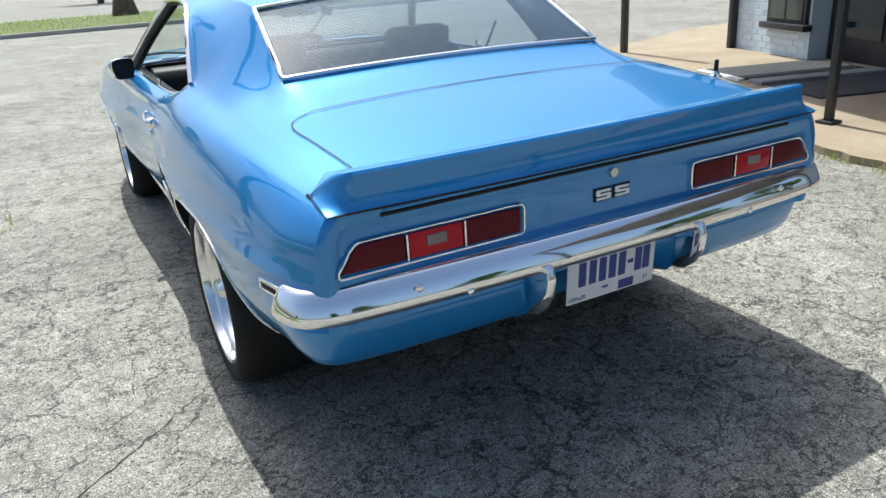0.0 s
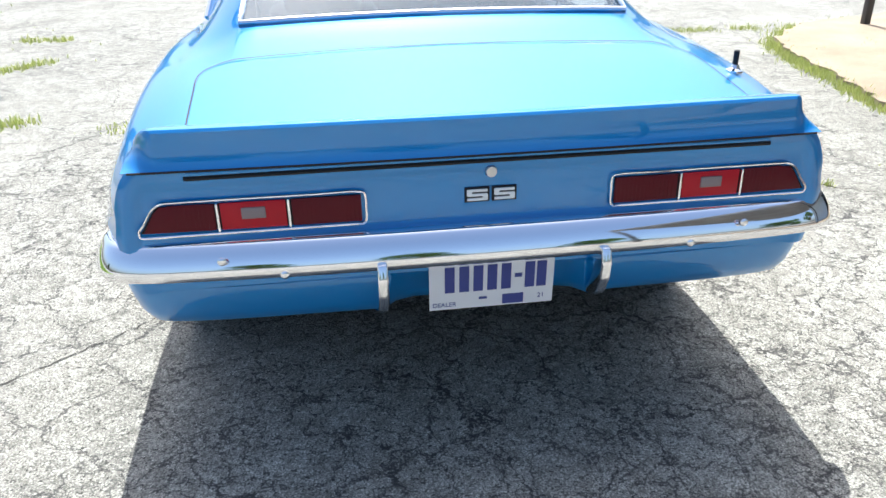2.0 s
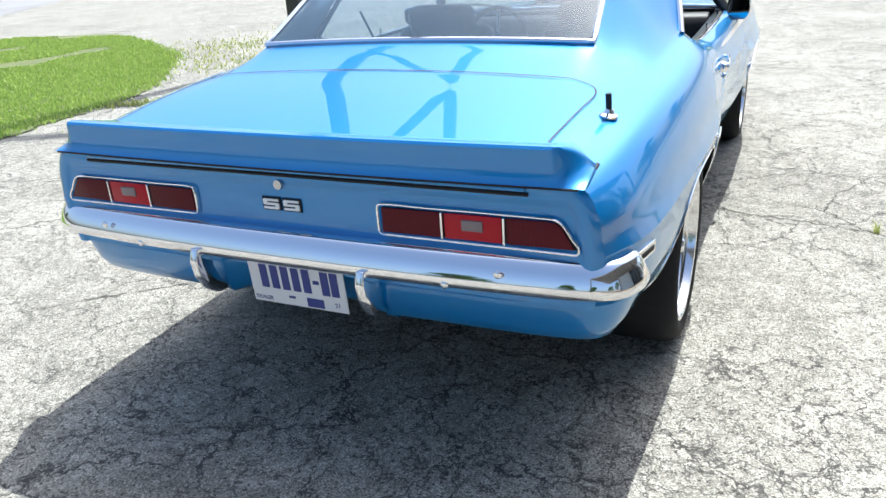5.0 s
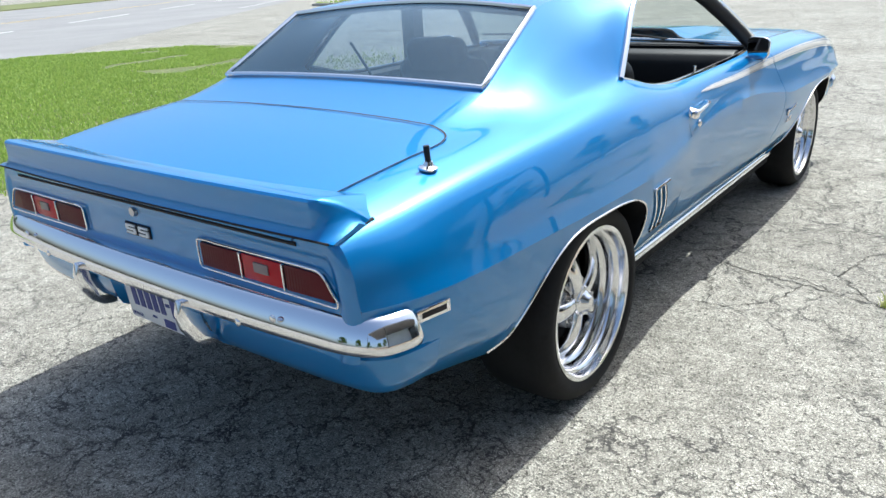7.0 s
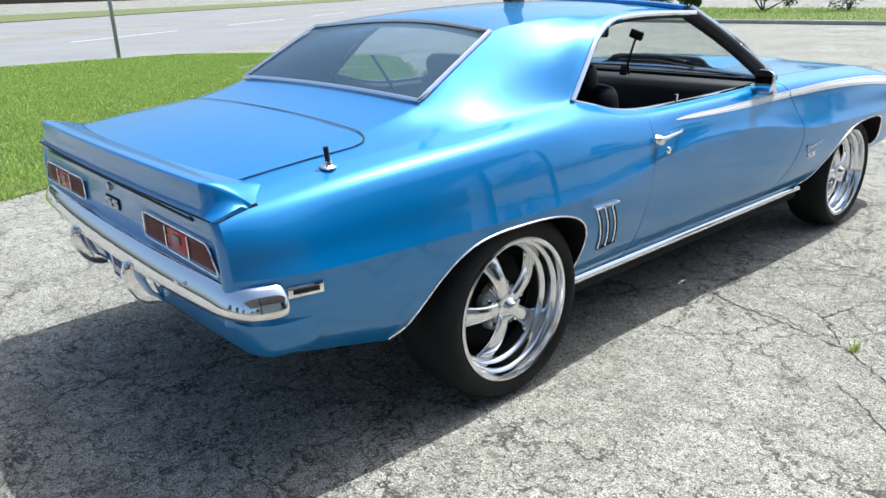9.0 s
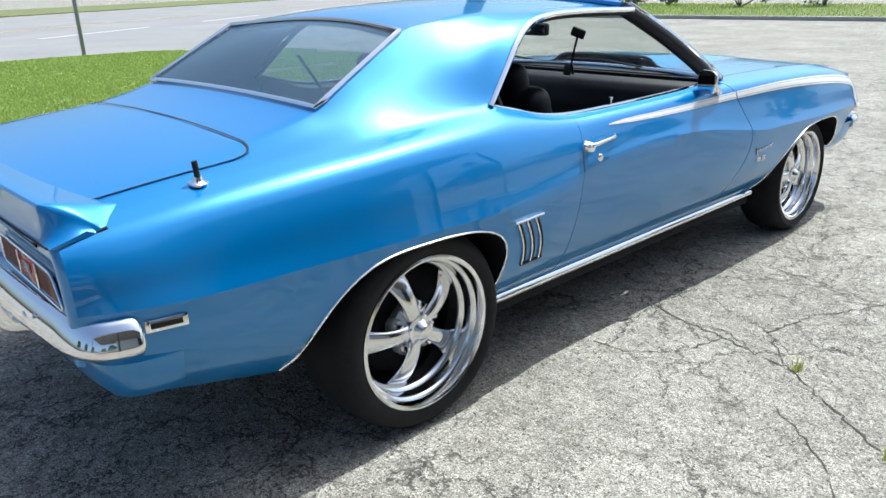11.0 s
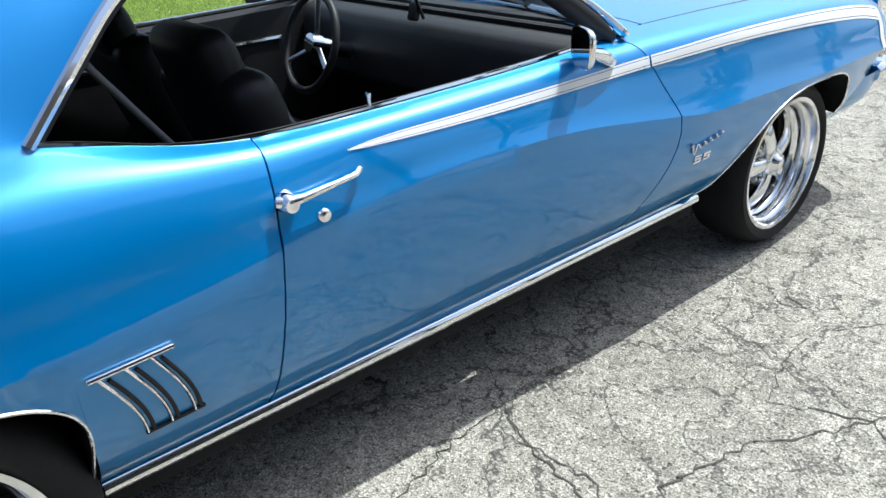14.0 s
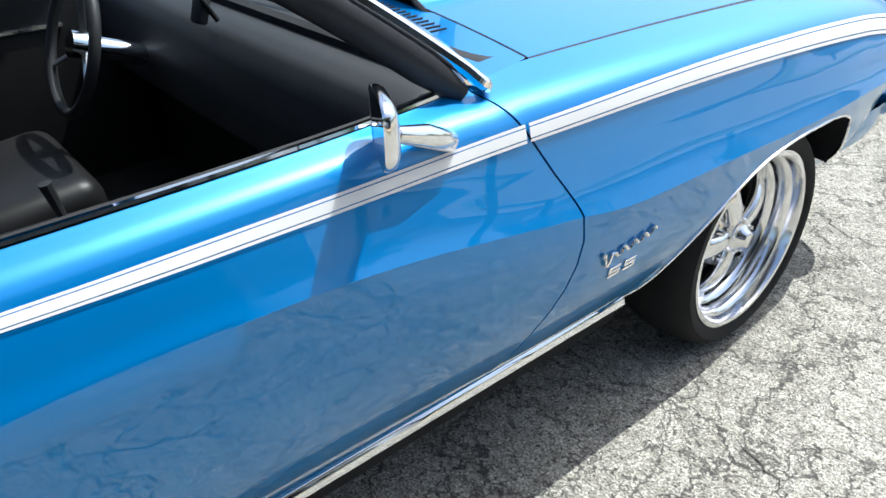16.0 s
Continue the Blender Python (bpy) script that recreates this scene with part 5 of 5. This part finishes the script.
def building():
    """Painted brick front with a window, a dark glass door and a canopy on posts; its own y runs back along the front."""
    b = thing("building", "low painted brick building with dark glass door", "building")
    part("wall", box((4.0, 1.50, 3.2), (2.02, -0.75, 1.6)), MORTAR, b, smooth=False)
    part("wall", box((3.4, 6.0, 3.2), (2.32, -4.5, 1.6)), MORTAR, b, smooth=False)
    me = None
    for r in range(42):
        z = 0.06 + r * 0.075
        for k in range(8):
            y = -0.10 - 0.205 * k - (0.10 if r % 2 else 0.0)
            if y < -1.42 or (y < -0.68 and 0.40 < z < 1.9):
                continue
            if me is None:
                ob = part("brick", box((0.03, 0.196, 0.066), (0, 0, 0), 0.004, segments=1), BRICK, b, smooth=False)
                me = ob.data
            else:
                ob = new("brick", me)
                ob.parent = b
            ob.location = (0.029, y, z)
    w = part("window", box((0.06, 0.72, 1.50), (0.0, -1.10, 1.15), 0.01), DARKPAINT, b, "dark framed window with curtains")
    part("pane", box((0.02, 0.62, 1.38), (-0.03, -1.10, 1.15)), CLEAR, w)
    for k in (-1, 1):
        rows = [[(-0.034 + 0.004 * math.sin(u * 40), -1.10 + k * 0.02 + k * 0.27 * u, z) for u in np.linspace(0, 1, 24)] for z in (0.47, 1.83)]
        part("curtain", sheet(rows), CURTAIN, w)
    part("sill", box((0.12, 0.84, 0.07), (-0.03, -1.10, 0.39), 0.01), DARKPAINT, w)
    part("downspout", box((0.09, 0.09, 3.1), (-0.03, -0.02, 1.55), 0.015), DARKPAINT, b)
    d = part("door", box((0.10, 2.6, 2.4), (0.30, -2.80, 1.2), 0.01), DARKPAINT, b, "dark framed glass door")
    for y in (-1.98, -2.80, -3.62):
        part("pane", box((0.02, 0.66, 1.85), (0.245, y, 1.22)), DOORGLASS, d)
    part("canopy", box((3.1, 9.2, 0.22), (-0.2, -5.42, 2.75), 0.02), ROOFING, b, "flat canopy roof")
    b.matrix_basis = pose(6.73, 4.51, 0, 0, 0, -18)
    for x, y in ((3.72, 0.98), (2.84, -1.72), (1.96, -4.42)):
        p = part("canopy_post", box((0.055, 0.055, 2.64), (0, 0, 1.37), 0.006), DARKPAINT, b, "dark square canopy post")
        part("post_foot", box((0.13, 0.13, 0.025), (0, 0, 0.06), 0.005), DARKPAINT, p)
        p.matrix_basis = b.matrix_basis.inverted() @ Matrix.Translation((x, y, 0))


building()


def mat_at(outline, h, name, material, label):
    """A low flat piece before the door, its edges softened."""
    tagged(link(name, prism(outline, "z", 0.05, 0.05 + h, 0.004), material), label, "mat" if name == "door_mat" else "step")


mat_at([(4.83, 2.68), (5.05, 3.40), (6.30, 2.99), (6.08, 2.27)], 0.016, "door_mat", RUBBERMAT, "worn black rubber mat before the door")
mat_at([(4.68, 2.28), (4.45, 1.58), (5.80, 1.14), (6.03, 1.84)], 0.016, "door_mat", RUBBERMAT, "worn black rubber mat on the pad")
# darker than kerb concrete: part of the canopy's shade is in its colour
mat_at([(4.74, 2.56), (4.68, 2.36), (6.00, 1.93), (6.06, 2.13)], 0.035, "entrance_step", ROOFING, "low grey concrete strip between the mats")
mat_at([(4.72, 2.66), (4.94, 3.42), (5.03, 3.40), (4.81, 2.66)], 0.022, "mat_edge", LINE, "white painted edging strip beside the mat")


def post(name, x, y, w, h, material, label, square=True):
    p = thing(name, label, name.replace("_", " "))
    if square:
        part("shaft", box((w, w, h), (x, y, h / 2), w * 0.06), material, p)
    else:
        part("shaft", tube([(x, y, 0), (x, y, h)], w / 2, 12), material, p)
    return p


p = post("sign_pole", -4.85, 6.05, 0.21, 8.6, DARKPAINT, "tall dark square sign pole with open frame")
part("pole_box", box((0.10, 0.16, 0.16), (-4.68, 6.03, 0.20), 0.01), DARKPAINT, p)
FRAME = [(-4.80, 6.00), (-2.88, 4.30), (-2.98, 6.65), (-3.75, 7.72), (-4.80, 8.55)]
for (x0, z0), (x1, z1) in zip(FRAME, FRAME[1:]):
    n = math.hypot(x1 - x0, z1 - z0)
    part("frame_bar", box((n + 0.12, 0.12, 0.17), ((x0 + x1) / 2, 6.05, (z0 + z1) / 2), 0.012, Matrix.Rotation(-math.atan2(z1 - z0, x1 - x0), 4, "Y")), DARKPAINT, p, "open steel sign frame")
post("awning_pole", 5.62, 5.32, 0.075, 3.0, DARKPAINT, "slim dark steel pole in weeds")
post("road_sign_post", -16.4, 4.5, 0.075, 3.0, GALV, "thin grey road sign post in the lawn")
base = thing("pole_footing", "weathered tapered concrete footing on the verge", "footing")
bm = bmesh.new()
bmesh.ops.create_cone(bm, cap_ends=True, segments=24, radius1=0.55, radius2=0.32, depth=0.95, matrix=Matrix.Translation((2.35, 31.5, 0.55)))
bmesh.ops.bevel(bm, geom=bm.edges[:], offset=0.03, segments=2, affect="EDGES")
part("block", bm, BARK, base)


# ---- bushes and trees ----
def leaf_cloud(centres, count, size, seed):
    r = random.Random(seed)
    verts, faces = [], []
    for k in range(count):
        cx, cy, cz, rad = r.choice(centres)
        v = Vector((r.gauss(0, 1), r.gauss(0, 1), r.gauss(0, 1))).normalized() * rad * r.random() ** 0.35
        c = Vector((cx, cy, cz)) + v
        a = Vector((r.gauss(0, 1), r.gauss(0, 1), r.gauss(0, 0.6))).normalized()
        b = a.orthogonal().normalized()
        s = size * r.uniform(0.6, 1.3)
        i = len(verts)
        verts += [tuple(c - a * s), tuple(c + b * s * 0.5), tuple(c + a * s), tuple(c - b * s * 0.5)]
        faces += [(i, i + 1, i + 2, i + 3)]
    return verts, faces


def bush(x, y, r, seed, label):
    b = thing("bush", label, "bush", "bushes on the verge")
    rr = random.Random(seed)
    centres = [(x + rr.gauss(0, r * 0.5), y + rr.gauss(0, r * 0.5), 0.1 + r * rr.uniform(0.5, 1.2), r * rr.uniform(0.35, 0.6)) for k in range(9)]
    vs, fs = leaf_cloud(centres, 2600, 0.07, seed)
    me = bpy.data.meshes.new("foliage")
    me.from_pydata(vs, [], fs)
    me.materials.append(LEAF)
    new("foliage", me).parent = b
    for k in range(4):
        c = centres[k]
        part("stem", tube([(x, y, 0.08), c[:3]], [0.04, 0.015], 6), BARK, b)


bush(-18.3, 33.0, 0.75, 1, "round clipped green bush on the verge")
bush(-13.8, 31.5, 1.1, 2, "loose dark green shrub on the verge")
bush(-10.6, 32.5, 1.3, 3, "loose dark green shrub on the verge")
bush(-20.8, 34.0, 1.0, 5, "loose dark green shrub on the verge")


def tree(x, y, h, seed):
    t = thing("tree", "leafy green tree beyond the lot", "tree", "trees round the lot")
    r = random.Random(seed)
    part("trunk", tube([(x, y, 0), (x + r.gauss(0, 0.1), y, h * 0.3), (x + r.gauss(0, 0.3), y + r.gauss(0, 0.3), h * 0.7)], [h * 0.03, h * 0.022, h * 0.008], 10), BARK, t)
    centres = []
    for k in range(16):
        a, u = r.uniform(0, 6.283), r.uniform(0.35, 0.95)
        d = h * 0.30 * math.sin(math.pi * u) * r.uniform(0.4, 1.0)
        c = (x + d * math.cos(a), y + d * math.sin(a), h * u, h * r.uniform(0.09, 0.16))
        centres.append(c)
        if k < 7:
            part("limb", tube([(x, y, h * 0.35), c[:3]], [h * 0.012, h * 0.004], 6), BARK, t)
    vs, fs = leaf_cloud(centres, 3800, h * 0.022, seed)
    me = bpy.data.meshes.new("crown")
    me.from_pydata(vs, [], fs)
    me.materials.append(LEAF)
    new("crown", me).parent = t


for k, (x, y, h) in enumerate(((26, 24, 8), (32, 17, 9), (30, 9, 7), (36, 4, 9), (24, -14, 9), (20, -20, 8), (33, -8, 10), (12, -30, 9), (2, -34, 10), (-8, -30, 8), (22, 34, 8), (-58, -8, 9), (-40, 62, 9), (-22, 66, 10), (4, 62, 9), (24, 58, 10))):
    tree(x, y, h, 20 + k)
